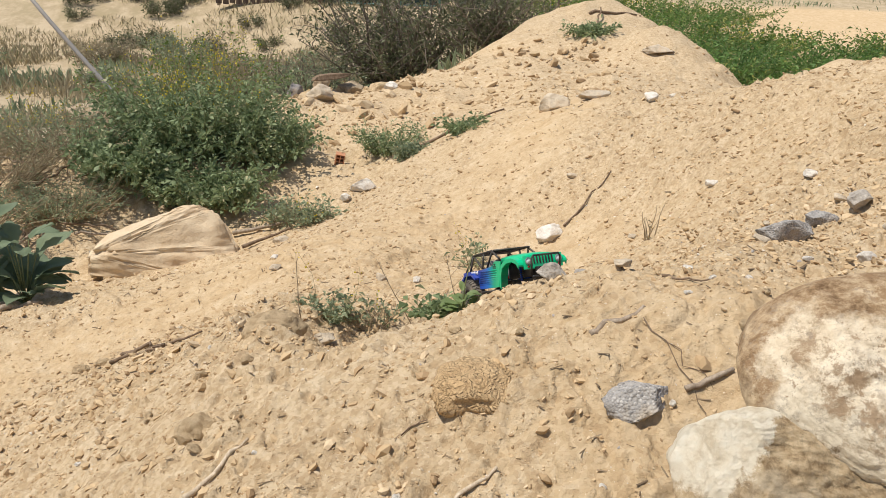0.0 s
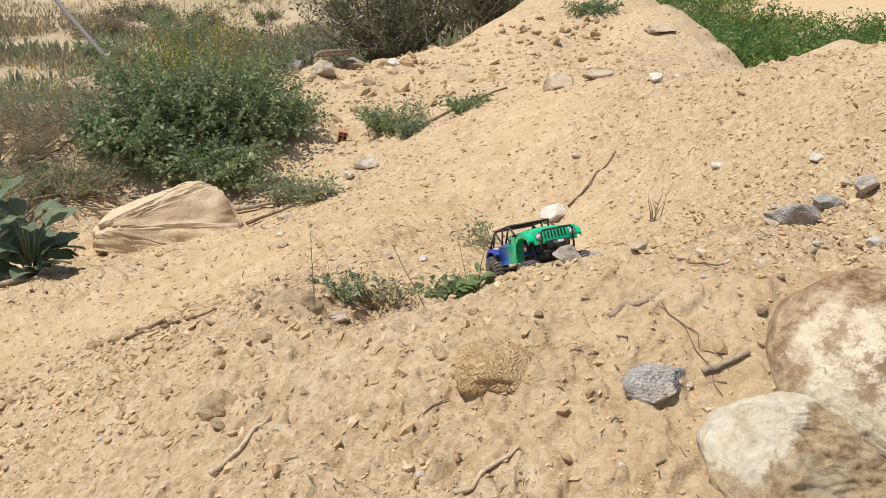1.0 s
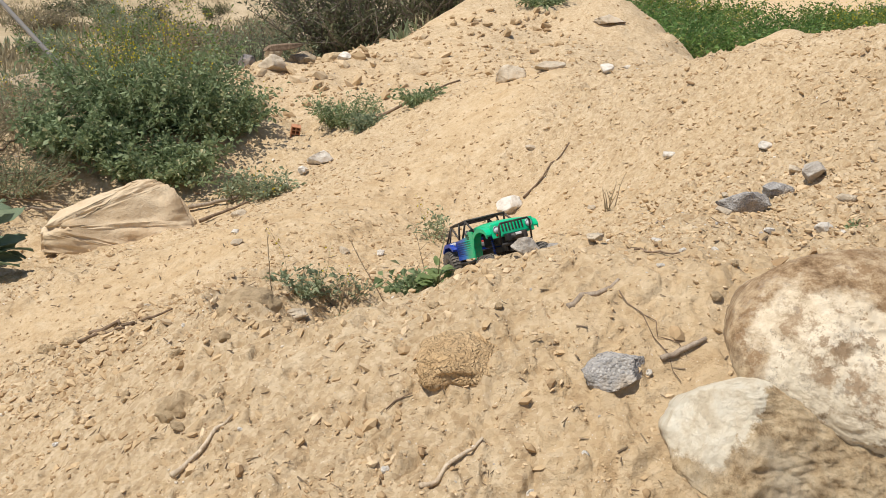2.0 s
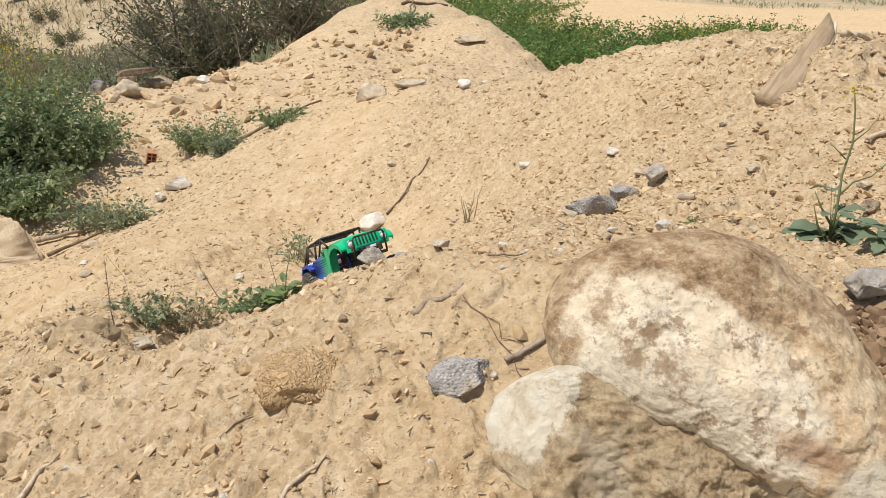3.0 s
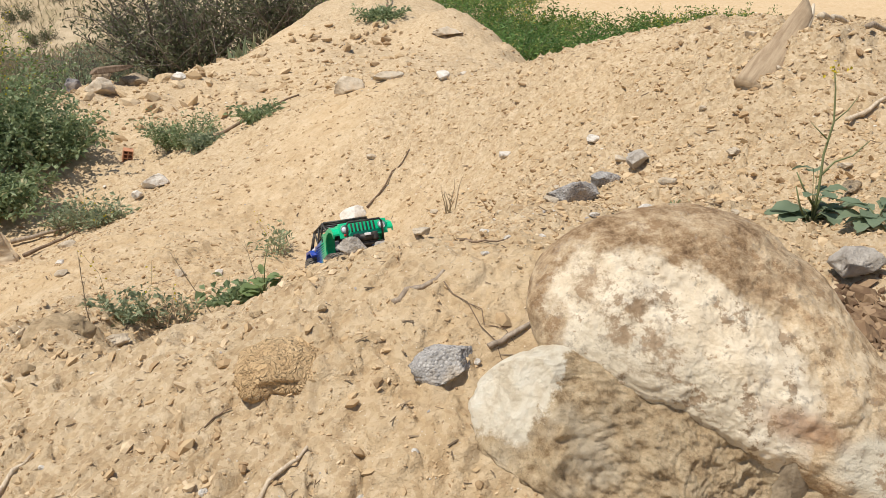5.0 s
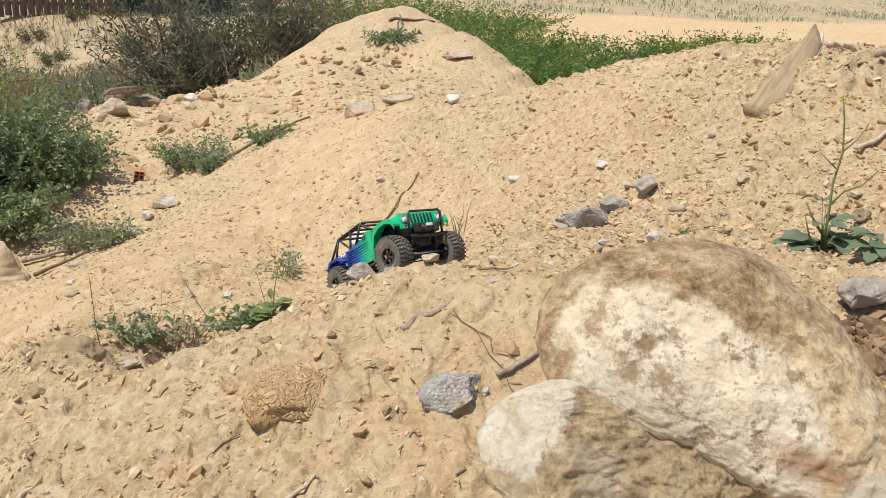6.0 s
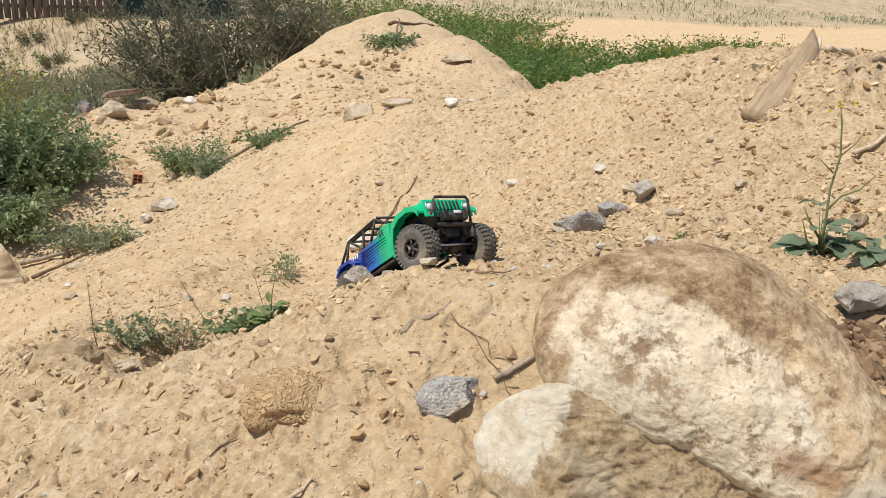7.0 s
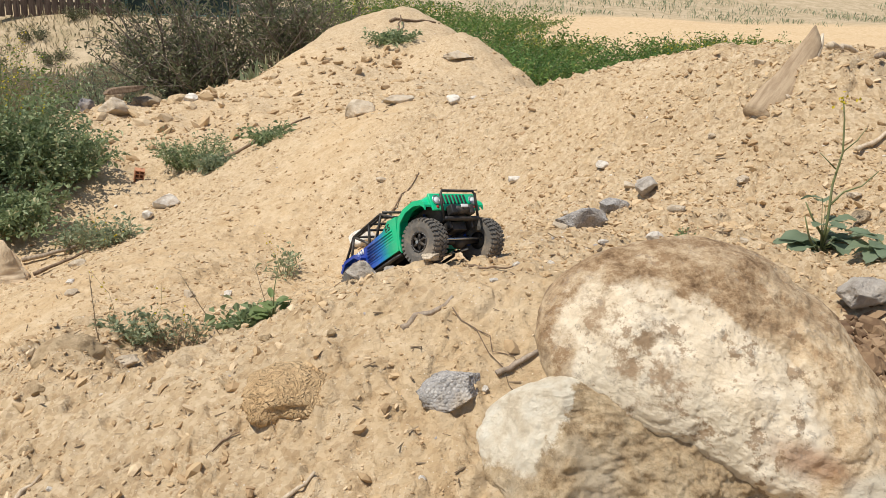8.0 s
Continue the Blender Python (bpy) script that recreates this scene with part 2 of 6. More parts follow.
NEAR_MOUNDS = [
    (0.2, 1.97, 0.10, -0.020),
    (0.3, 1.97, 0.09, -0.014),
    (2.0, 0.0, 0.90, -0.151),
    (-2.0, 0.0, 0.90, 0.030),
    (0.0, 0.0, 0.90, -0.055),
    (1.5, 1.0, 0.55, -0.126),
    (2.5, 1.0, 0.55, -0.471),
    (0.5, 1.0, 0.55, -0.244),
    (-1.0, 1.0, 0.55, -0.180),
    (2.0, 1.6, 0.45, 0.512),
    (1.6, 1.6, 0.45, -0.490),
    (0.9, 1.9, 0.20, -0.147),
    (-0.3, 1.9, 0.20, -0.050),
    (0.1, 1.9, 0.20, -0.050),
    (0.6, 1.9, 0.20, -0.051),
    (-1.2, 2.1, 0.40, -0.173),
    (1.6, 2.1, 0.40, -0.339),
    (2.4, 2.1, 0.40, -0.709),
    (0.5, 2.3, 0.20, -0.213),
    (-0.1, 2.3, 0.20, -0.301),
    (1.0, 2.3, 0.20, -0.136),
    (0.2, 2.3, 0.20, 0.089),
    (0.8, 2.3, 0.20, 0.117),
]
SLOPE_MOUNDS = [
    (2.7, 3.6, 0.40, -0.060),
    (1.2, 2.7, 0.45, -0.153),
    (2.4, 2.7, 0.45, 0.267),
    (-1.2, 2.7, 0.45, 0.073),
    (0.4, 2.7, 0.45, -0.484),
    (2.8, 2.7, 0.45, -0.680),
    (1.6, 2.7, 0.45, -0.340),
    (0.8, 3.4, 0.60, -0.140),
    (-1.2, 3.4, 0.60, -0.251),
    (2.3, 3.4, 0.60, -0.354),
    (-0.2, 3.4, 0.60, -0.293),
    (-2.2, 3.4, 0.60, -0.179),
    (1.3, 3.4, 0.60, -0.316),
    (3.3, 3.4, 0.60, -0.126),
    (2.0, 4.0, 2.20, 1.417),
    (-4.0, 4.0, 2.20, -0.327),
    (0.0, 4.2, 0.70, 0.090),
    (0.6, 4.2, 0.70, -0.832),
    (1.8, 4.2, 0.70, -0.127),
    (-2.4, 4.2, 0.70, 0.314),
    (4.0, 5.2, 0.90, -1.315),
    (-1.6, 5.2, 0.90, -0.068),
    (4.8, 5.2, 0.90, 0.914),
    (-3.2, 5.2, 0.90, -0.571),
    (-4.0, 5.2, 0.90, 0.953),
    (0.8, 5.2, 0.90, -0.176),
]
FAR_MOUNDS = [
    (2.0, 6.5, 1.20, -0.304),
    (4.0, 6.5, 1.20, -0.118),
    (1.0, 6.5, 1.20, 0.532),
    (-1.0, 6.5, 1.20, -0.330),
    (-3.0, 6.5, 1.20, 0.876),
    (-1.2, 8.0, 1.50, 0.677),
    (-4.8, 8.0, 1.50, 0.206),
    (2.4, 8.0, 1.50, 0.618),
    (1.7, 10.0, 1.40, 0.615),
    (-2.7, 10.0, 1.40, 0.668),
    (3.9, 10.0, 1.40, 0.359),
    (-0.5, 10.0, 1.40, 0.411),
]
DUNE_MOUNDS = [
    (3.2, 11.2, 0.80, 0.700),
    (-1.6, 11.2, 0.80, -0.075),
    (-0.0, 11.2, 0.80, 0.034),
    (-3.2, 11.2, 0.80, -0.865),
    (4.8, 11.2, 0.80, -1.201),
    (0.8, 11.2, 0.80, 0.406),
    (-4.0, 11.2, 0.80, 0.398),
    (-0.8, 11.2, 0.80, 0.337),
    (-0.0, 12.4, 0.90, -0.115),
    (1.6, 12.4, 0.90, 0.450),
    (3.2, 12.4, 0.90, 0.507),
    (5.6, 12.4, 0.90, 1.188),
    (-3.2, 12.4, 0.90, 0.703),
    (0.8, 12.4, 0.90, 0.563),
    (2.4, 13.5, 0.90, 0.670),
    (4.8, 13.5, 0.90, -0.632),
    (-2.4, 13.5, 0.90, -0.189),
    (0.8, 13.5, 0.90, 0.507),
    (5.6, 13.5, 0.90, 0.227),
    (-0.8, 13.5, 0.90, 0.786),
    (-0.0, 13.5, 0.90, -0.645),
    (2.5, 15.5, 1.80, 1.407),
    (-0.5, 15.5, 1.80, -0.336),
    (5.5, 15.5, 1.80, -0.372),
]


def smooth(a, b, v):
    t = np.clip((v - a) / (b - a), 0, 1)
    return t * t * (3 - 2 * t)


def lie(x, y):
    """Height of the ground without its crumbs: a spoil heap that falls away to a hollow and a flat."""
    x, y = np.asarray(x, float), np.asarray(y, float)
    left = 1 / (1 + np.exp(np.clip((x - 1 - 0.12 * y) / 1.8, -50, 50)))
    far = -0.9 - 0.75 * left
    near = np.clip(0.3 + 0.25 * x, -1.1, 0.9)
    w = 1 / (1 + np.exp(np.clip((y - 4.5) / 1.2, -50, 50)))
    z = far * (1 - w) + near * w
    for mx, my, size, high in NEAR_MOUNDS + SLOPE_MOUNDS + FAR_MOUNDS + DUNE_MOUNDS:
        z = z + high * np.exp(-((x - mx) ** 2 + (y - my) ** 2) / (2 * size * size))
    # the eroded bank across the hollow and the rise beyond the dirt road
    edge = y + 0.25 * x + 1.6 * turned_noise(x, y, 3.5, 5)
    bank = 1.15 * smooth(22.5, 26.5, edge) * left * smooth(14, 20, y)
    rise = 2.6 * smooth(38, 62, y - 0.1 * x) * (1 - left)
    return z + bank + rise


# ---------------------------------------------------------------- mesh tools
def part(name, bm, material, parent=None, label="", smooth_faces=True):
    """Links a bmesh as one mesh object, under a thing or a part if one is given."""
    data = bpy.data.meshes.new(name)
    bm.to_mesh(data)
    bm.free()
    return link_mesh(name, data, material, parent, label, smooth_faces)


def link_mesh(name, data, material, parent=None, label="", smooth_faces=True):
    for one in material if isinstance(material, (list, tuple)) else (material,):
        data.materials.append(one)
    if smooth_faces:
        data.polygons.foreach_set("use_smooth", [True] * len(data.polygons))
    ob = new(name, data)
    if parent is not None:
        ob.parent = parent
    if label:
        ob["label"] = label
    return ob


def raw(name, verts, faces, material, parent=None, label="", smooth_faces=True):
    data = bpy.data.meshes.new(name)
    data.from_pydata([tuple(v) for v in verts], [], [tuple(int(i) for i in f) for f in faces])
    data.update()
    return link_mesh(name, data, material, parent, label, smooth_faces)


def empty(name, m, label, category, group="", kind=""):
    ob = new(name)
    ob.matrix_basis = m
    ob.empty_display_size = 0.1
    return tagged(ob, label, category, group, kind)


def tube(bm, points, radii, sides=8, cap=True):
    """A bent tapered rod through points, added to a bmesh."""
    points = [Vector(p) for p in points]
    rings, side = [], None
    for i, p in enumerate(points):
        way = (points[min(i + 1, len(points) - 1)] - points[max(i - 1, 0)]).normalized()
        side = way.orthogonal().normalized() if side is None else (side - way * side.dot(way)).normalized()
        other = way.cross(side)
        r = radii[i] if isinstance(radii, (list, tuple)) else radii
        rings.append([bm.verts.new(p + r * (math.cos(a) * side + math.sin(a) * other)) for a in (2 * math.pi * k / sides for k in range(sides))])
    for a, b in zip(rings, rings[1:]):
        for k in range(sides):
            bm.faces.new((a[k], a[(k + 1) % sides], b[(k + 1) % sides], b[k]))
    if cap:
        bm.faces.new(rings[0][::-1])
        bm.faces.new(rings[-1])
    return bm


def box(bm, size, at=(0, 0, 0), turn=(0, 0, 0), bevel=0.0):
    """A box with bevelled edges, added to a bmesh."""
    m = pose(*at, *turn) @ Matrix.Diagonal((*size, 1))
    made = bmesh.ops.create_cube(bm, size=1, matrix=m)["verts"]
    if bevel:
        edges = list({e for v in made for e in v.link_edges})
        bmesh.ops.bevel(bm, geom=edges, offset=bevel, segments=2, affect="EDGES", profile=0.6)
    return bm


def drum(bm, radius, depth, m, sides=24, radius_end=None):
    bmesh.ops.create_cone(bm, cap_ends=True, segments=sides, radius1=radius, radius2=radius if radius_end is None else radius_end, depth=depth, matrix=m)
    return bm


def wander(rng, start, way, length, steps, bend):
    """Points of a stem that starts along a way and bends at random."""
    p, d, out = Vector(start), Vector(way).normalized(), [Vector(start)]
    for _ in range(steps):
        d = (d + bend * Vector((rng.gauss(0, 1), rng.gauss(0, 1), rng.gauss(0, 0.7)))).normalized()
        p = p + d * (length / steps)
        out.append(p.copy())
    return out


def leaves(pos, way, length, width, rng, fold=0.25, droop=0.25):
    """Small folded leaves: verts and faces for arrays of places and directions."""
    n = len(pos)
    way = way / np.linalg.norm(way, axis=1, keepdims=True)
    other = np.cross(way, rng.normal(size=(n, 3)))
    other /= np.linalg.norm(other, axis=1, keepdims=True)
    up = np.cross(other, way)
    l, w = length[:, None], width[:, None]
    mid = pos + way * l * 0.5
    tip = pos + way * l + np.array([0, 0, -1.0]) * l * droop
    v = np.stack([pos, mid + other * w * 0.5 + up * w * fold, tip, mid - other * w * 0.5 + up * w * fold], 1).reshape(-1, 3)
    k = np.arange(n)[:, None] * 4
    return v, np.concatenate([k + [0, 1, 2], k + [0, 2, 3]], 1).reshape(-1, 3)


def ground_z(x, y):
    return float(relief(np.array([float(x)]), np.array([float(y)]))[0])


def ground_up(x, y, d=0.05):
    return Vector((ground_z(x - d, y) - ground_z(x + d, y), ground_z(x, y - d) - ground_z(x, y + d), 2 * d)).normalized()


PATH_LINE = [(-2.2, 3.5), (-0.9, 4.3), (0.1, 4.9), (0.9, 6.0), (1.4, 7.2)]


def off_path(x, y):
    """Distance from the trodden strip that runs up over the heap."""
    best = np.full(np.shape(x), 1e9)
    for (ax, ay), (bx, by) in zip(PATH_LINE, PATH_LINE[1:]):
        t = np.clip(((x - ax) * (bx - ax) + (y - ay) * (by - ay)) / ((bx - ax) ** 2 + (by - ay) ** 2), 0, 1)
        best = np.minimum(best, np.hypot(x - ax - t * (bx - ax), y - ay - t * (by - ay)))
    return best


def crumbly(x, y):
    """How loose and cloddy the soil is, 0 to 1."""
    c = (0.40 + 0.60 * smooth(0.12, 0.6, off_path(x, y))) * smooth(22, 15, y)
    return np.clip(c * (0.40 + 0.9 * turned_noise(x, y, 0.8, 3)) * (0.65 + 0.5 * smooth(0.6, 1.6, x)), 0, 1)


LUMPS = [  # small humps and dips: x, y, size, height
    (0.12, 1.50, 0.070, 0.035), (-0.42, 2.08, 0.070, 0.055), (-0.10, 1.86, 0.04, 0.02),
    (-0.20, 1.95, 0.05, -0.03), (-0.05, 1.75, 0.05, -0.02), (-0.55, 1.75, 0.09, -0.03), (0.55, 1.60, 0.08, 0.02),
    (0.48, 1.35, 0.06, -0.02), (-0.12, 1.42, 0.06, -0.018), (0.62, 1.05, 0.13, -0.09), (0.36, 1.05, 0.07, -0.05),
]


def relief(x, y):
    """Height of the ground with its crumbs, lumps and cracks."""
    x, y = np.asarray(x, float), np.asarray(y, float)
    z, far, c = lie(x, y), np.hypot(x, y), crumbly(x, y)
    for mx, my, size, high in LUMPS:
        z = z + high * np.exp(-((x - mx) ** 2 + (y - my) ** 2) / (2 * size * size))
    z = z + (0.02 + 0.04 * smooth(3, 8, far)) * (turned_noise(x, y, 0.5, 1) - 0.5)
    z = z + (0.010 + 0.030 * c) * (turned_noise(x, y, 0.15, 2) - 0.5)
    z = z + 0.22 * smooth(5.5, 8, far) * smooth(22, 15, far) * smooth(0.3, 0.9, off_path(x, y)) * (turned_noise(x, y, 0.42, 16) * turned_noise(x, y, 1.1, 17) - 0.25)
    z = z + 0.05 * smooth(4.5, 7, far) * smooth(22, 15, far) * c * (turned_noise(x, y, 0.19, 18) - 0.5)
    wx, wy = x + 0.03 * turned_noise(x, y, 0.045, 11), y + 0.03 * turned_noise(x, y, 0.045, 12)
    close = smooth(17, 7, far)
    clods = smooth(0.48, 0.64, turned_noise(wx, wy, 0.085, 4)) * smooth(0.35, 0.7, turned_noise(x, y, 0.3, 6))
    z = z + close * (0.007 + 0.020 * c) * (0.35 + 0.65 * smooth(1.7, 2.8, far)) * clods
    lumps = smooth(0.50, 0.62, turned_noise(wx, wy, 0.042, 13)) * smooth(0.3, 0.65, turned_noise(x, y, 0.22, 14))
    z = z + close * (0.005 + 0.012 * c) * lumps
    near = smooth(5.5, 2.4, far)
    z = z + smooth(8, 3, far) * (0.010 + 0.014 * c) * (turned_noise(wx, wy, 0.022, 7) - 0.5)
    split = 1 - np.abs(2 * (0.7 * turned_noise(wx, wy, 0.10, 8) + 0.3 * turned_noise(wx, wy, 0.03, 15)) - 1)
    z = z - near * 0.009 * smooth(0.93, 1.0, split) * smooth(0.5, 0.75, turned_noise(x, y, 0.25, 9))
    z = z - close * (0.008 + 0.0115 * c)
    return z + 0.35 * smooth(20, 40, far) * (turned_noise(x, y, 5.0, 10) - 0.5)


def build_ground():
    """One sheet from the viewer's feet to the horizon, finest close by."""
    near_r = np.exp(np.arange(math.log(0.45), math.log(2.6), 0.0042))
    mid_r = np.concatenate([np.exp(np.arange(math.log(2.6), math.log(6), 0.0034)), np.exp(np.arange(math.log(6), math.log(15), 0.006))])
    far_r = np.exp(np.arange(math.log(15), math.log(60), 0.012))
    rim_r = np.exp(np.linspace(math.log(60), math.log(1500), 24))
    r = np.concatenate([np.linspace(0.02, 0.44, 6), near_r, mid_r, far_r, rim_r])
    a = np.concatenate([np.arange(-40, 52, 0.15), np.arange(52, 320, 2.5)])
    rr, aa = np.meshgrid(r, np.radians(a), indexing="ij")
    x, y = rr * np.sin(aa), rr * np.cos(aa)
    z = np.empty_like(x)
    for i in range(0, len(r), 64):
        z[i : i + 64] = relief(x[i : i + 64], y[i : i + 64])
    verts = np.stack([x, y, z], -1).reshape(-1, 3)
    rows, cols = len(r), len(a)
    i, j = np.meshgrid(np.arange(rows - 1), np.arange(cols), indexing="ij")
    k = (j + 1) % cols
    quads = np.stack([i * cols + j, i * cols + k, (i + 1) * cols + k, (i + 1) * cols + j], -1).reshape(-1, 4)[:, ::-1]
    data = bpy.data.meshes.new("ground")
    data.vertices.add(len(verts))
    data.vertices.foreach_set("co", verts.ravel())
    data.loops.add(quads.size)
    data.loops.foreach_set("vertex_index", quads.ravel())
    data.polygons.add(len(quads))
    data.polygons.foreach_set("loop_start", np.arange(0, quads.size, 4))
    data.update(calc_edges=True)
    vx, vy = verts[:, 0], verts[:, 1]
    data.attributes.new("crumbly", "FLOAT", "POINT").data.foreach_set("value", crumbly(vx, vy))
    wild = smooth(11, 15, vy - 0.35 * vx) * smooth(6, -2, vx - 0.05 * vy) + smooth(35, 40, vy - 0.1 * vx) * smooth(-2, 6, vx)
    data.attributes.new("scrubby", "FLOAT", "POINT").data.foreach_set("value", np.clip(wild, 0, 1) * 0.9)
    return tagged(link_mesh("ground", data, SOIL), "pale sandy spoil heap with crumbly dry soil", "ground", kind="structure")


build_ground()


# ---------------------------------------------------------------- stones
def rock_mesh(name, size, seed, facets=15, cut=(0.50, 0.82), rough=0.12, level=4):
    """A broken stone: a ball cut by random planes, then roughened. size: half extents."""
    rng = random.Random(seed)
    bm = bmesh.new()
    bmesh.ops.create_icosphere(bm, subdivisions=level, radius=1)
    planes = [(Vector((rng.gauss(0, 1), rng.gauss(0, 1), rng.gauss(0, 1))).normalized(), rng.uniform(*cut)) for _ in range(facets)]
    shift = Vector((seed * 1.37, seed * 0.71, seed * 2.3))
    for v in bm.verts:
        p = v.co.copy()
        for _ in range(2):
            for normal, far in planes:
                over = p.dot(normal) - far
                if over > 0:
                    p -= normal * over * 0.92
        q = v.co.normalized()
        p *= 1 + rough * noise.fractal(q * 1.8 + shift, 0.8, 2.1, 4) + rough * 0.4 * noise.fractal(q * 7 + shift, 0.7, 2.1, 3)
        v.co = Vector((p.x * size[0], p.y * size[1], p.z * size[2]))
    return bm


def rock(name, label, category, x, y, size, material, seed, turn=0, tip=(0, 0), sink=0.3, **shape):
    """A stone on the ground, sunk by that share of its height."""
    ob = part(name, rock_mesh(name, size, seed, **shape), material)
    ob.matrix_basis = pose(x, y, ground_z(x, y) + size[2] * (1 - 2 * sink), tip[0], tip[1], turn)
    return tagged(ob, label, category)


def scatter(name, count, spots, sizes, material, seed, label, category, flat=0.65, sides=1):
    """Many small stones as one thing: spots(rng, n) gives places, sizes the least and greatest radius."""
    rng = np.random.default_rng(seed)
    bm = bmesh.new()
    bmesh.ops.create_icosphere(bm, subdivisions=sides, radius=1)
    ball = np.array([v.co for v in bm.verts])
    tris = np.array([[v.index for v in f.verts] for f in bm.faces])
    bm.free()
    x, y, grow = spots(rng, count)
    r = sizes[0] * (sizes[1] / sizes[0]) ** (rng.random(len(x)) ** 2.2) * grow
    z = relief(x, y)
    v = ball[None] * (1 + 0.8 * (rng.random((len(x), len(ball), 1)) - 0.5))
    v = v * (r[:, None] * np.stack([rng.uniform(0.8, 1.5, len(x)), rng.uniform(0.6, 1.0, len(x)), rng.uniform(0.45, 0.8, len(x)) * flat / 0.65], 1))[:, None]
    c, s = np.cos(a := rng.uniform(0, 6.283, len(x))), np.sin(a)
    vx, vy = v[..., 0] * c[:, None] - v[..., 1] * s[:, None], v[..., 0] * s[:, None] + v[..., 1] * c[:, None]
    tilt = rng.normal(0, 0.35, len(x))[:, None]
    v = np.stack([vx + x[:, None], vy + y[:, None], v[..., 2] + tilt * vx + (z + 0.15 * r)[:, None]], -1)
    faces = (tris[None] + (np.arange(len(x)) * len(ball))[:, None, None]).reshape(-1, 3)
    ob = raw(name, v.reshape(-1, 3), faces, material, smooth_faces=False)
    return tagged(ob, label, category, kind="stuff")


def strew(r0, r1, a0=-36, a1=48, thin=None):
    """Places spread over a fan of ground between two distances, thinned by a function of the place."""

    def spots(rng, n):
        r = r0 * (r1 / r0) ** rng.random(n * 5)
        a = np.radians(rng.uniform(a0, a1, n * 5))
        x, y = r * np.sin(a), r * np.cos(a)
        keep = rng.random(n * 5) < (thin(x, y) if thin else 1.0)
        x, y = x[keep][:n], y[keep][:n]
        return x, y, 0.55 + 0.45 * np.clip(np.hypot(x, y) / r1, 0, 1)

    return spots


def stray_material(name, *stops):
    n = Nodes(name, 0.92, spec=0.2)
    geo = n.add("NewGeometry")
    colour = n.ramp(geo.outputs["Random Per Island"], *stops)
    colour = n.mix(n.level(n.noise(geo.outputs["Position"], 60, 4), 0.45, 0.7, 0, 0.4), colour, (0.40, 0.28, 0.16))
    return n.done(colour)


GRAVEL = stray_material("mixed_gravel", (0.0, (0.38, 0.28, 0.17)), (0.40, (0.47, 0.365, 0.24)), (0.72, (0.56, 0.46, 0.33)), (0.92, (0.76, 0.70, 0.59)), (0.97, (0.36, 0.33, 0.30)))
CRUMBS = stray_material("soil_crumbs", (0.0, (0.34, 0.225, 0.12)), (0.3, (0.48, 0.34, 0.19)), (0.8, (0.58, 0.425, 0.25)), (1.0, (0.66, 0.515, 0.335)))
loose = lambda x, y: 0.12 + 0.88 * crumbly(x, y)  # noqa: E731
scatter("soil_crumbs", 12000, strew(1.1, 3.0, thin=lambda x, y: 0.3 + 0.7 * crumbly(x, y)), (0.0014, 0.007), CRUMBS, 1, "small dry soil crumbs lying on the sandy ground", "soil")
scatter("soil_crumbs", 30000, strew(2.0, 9.0, thin=lambda x, y: 0.3 + 0.7 * crumbly(x, y)), (0.0028, 0.014), CRUMBS, 2, "loose soil clods strewn on the crumbly slope", "soil")
scatter("soil_crumbs", 24000, strew(2.4, 12.0, thin=lambda x, y: 0.10 + 0.90 * crumbly(x, y)), (0.005, 0.026), CRUMBS, 9, "dry clods lying loose on the rough slope", "soil", flat=0.6)
scatter("soil_crumbs", 1800, strew(1.2, 2.9, thin=lambda x, y: 0.15 + 0.85 * turned_noise(x, y, 0.2, 41) ** 2), (0.004, 0.020), CRUMBS, 10, "dry clods lying on the near sand", "soil", flat=0.75)
scatter("gravel", 900, strew(1.1, 3.2), (0.0015, 0.006), GRAVEL, 3, "pale pebbles and stone chips on the sand", "gravel")
scatter("gravel", 5200, strew(2.2, 11.0, thin=lambda x, y: 0.3 + 0.7 * crumbly(x, y)), (0.003, 0.012), GRAVEL, 4, "stone chips strewn over the crumbly slope", "gravel")
scatter("gravel", 2200, strew(6.0, 15.0, thin=lambda x, y: 0.5), (0.006, 0.025), GRAVEL, 5, "small stones on the far side of the sand heap", "gravel")
scatter("gravel", 3000, strew(1.1, 4.5), (0.0012, 0.004), GRAVEL, 6, "fine pale grit on the sand", "grit", sides=1)
scatter("rubble", 700, strew(7.6, 11.5, -14, 12, thin=lambda x, y: smooth(0.2, 0.8, off_path(x, y))), (0.018, 0.085), CRUMBS, 12, "lumps of dry soil and stone on the rough ridge", "rubble", flat=0.75)
DAMP = stray_material("damp_soil", (0.0, (0.12, 0.07, 0.04)), (0.6, (0.22, 0.14, 0.08)), (1.0, (0.32, 0.215, 0.125)))
scatter("damp_clods", 700, lambda rng, n: (rng.normal(1.17, 0.07, n), rng.normal(1.26, 0.07, n), np.ones(n)), (0.006, 0.024), DAMP, 13, "freshly dug dark brown clods behind the boulder", "soil", flat=0.8)
# dark stalk bits, which also stand in for small shadow lines in the soil
CHAFF = stray_material("dark_chaff", (0.0, (0.10, 0.07, 0.045)), (0.6, (0.20, 0.145, 0.09)), (1.0, (0.42, 0.32, 0.20)))


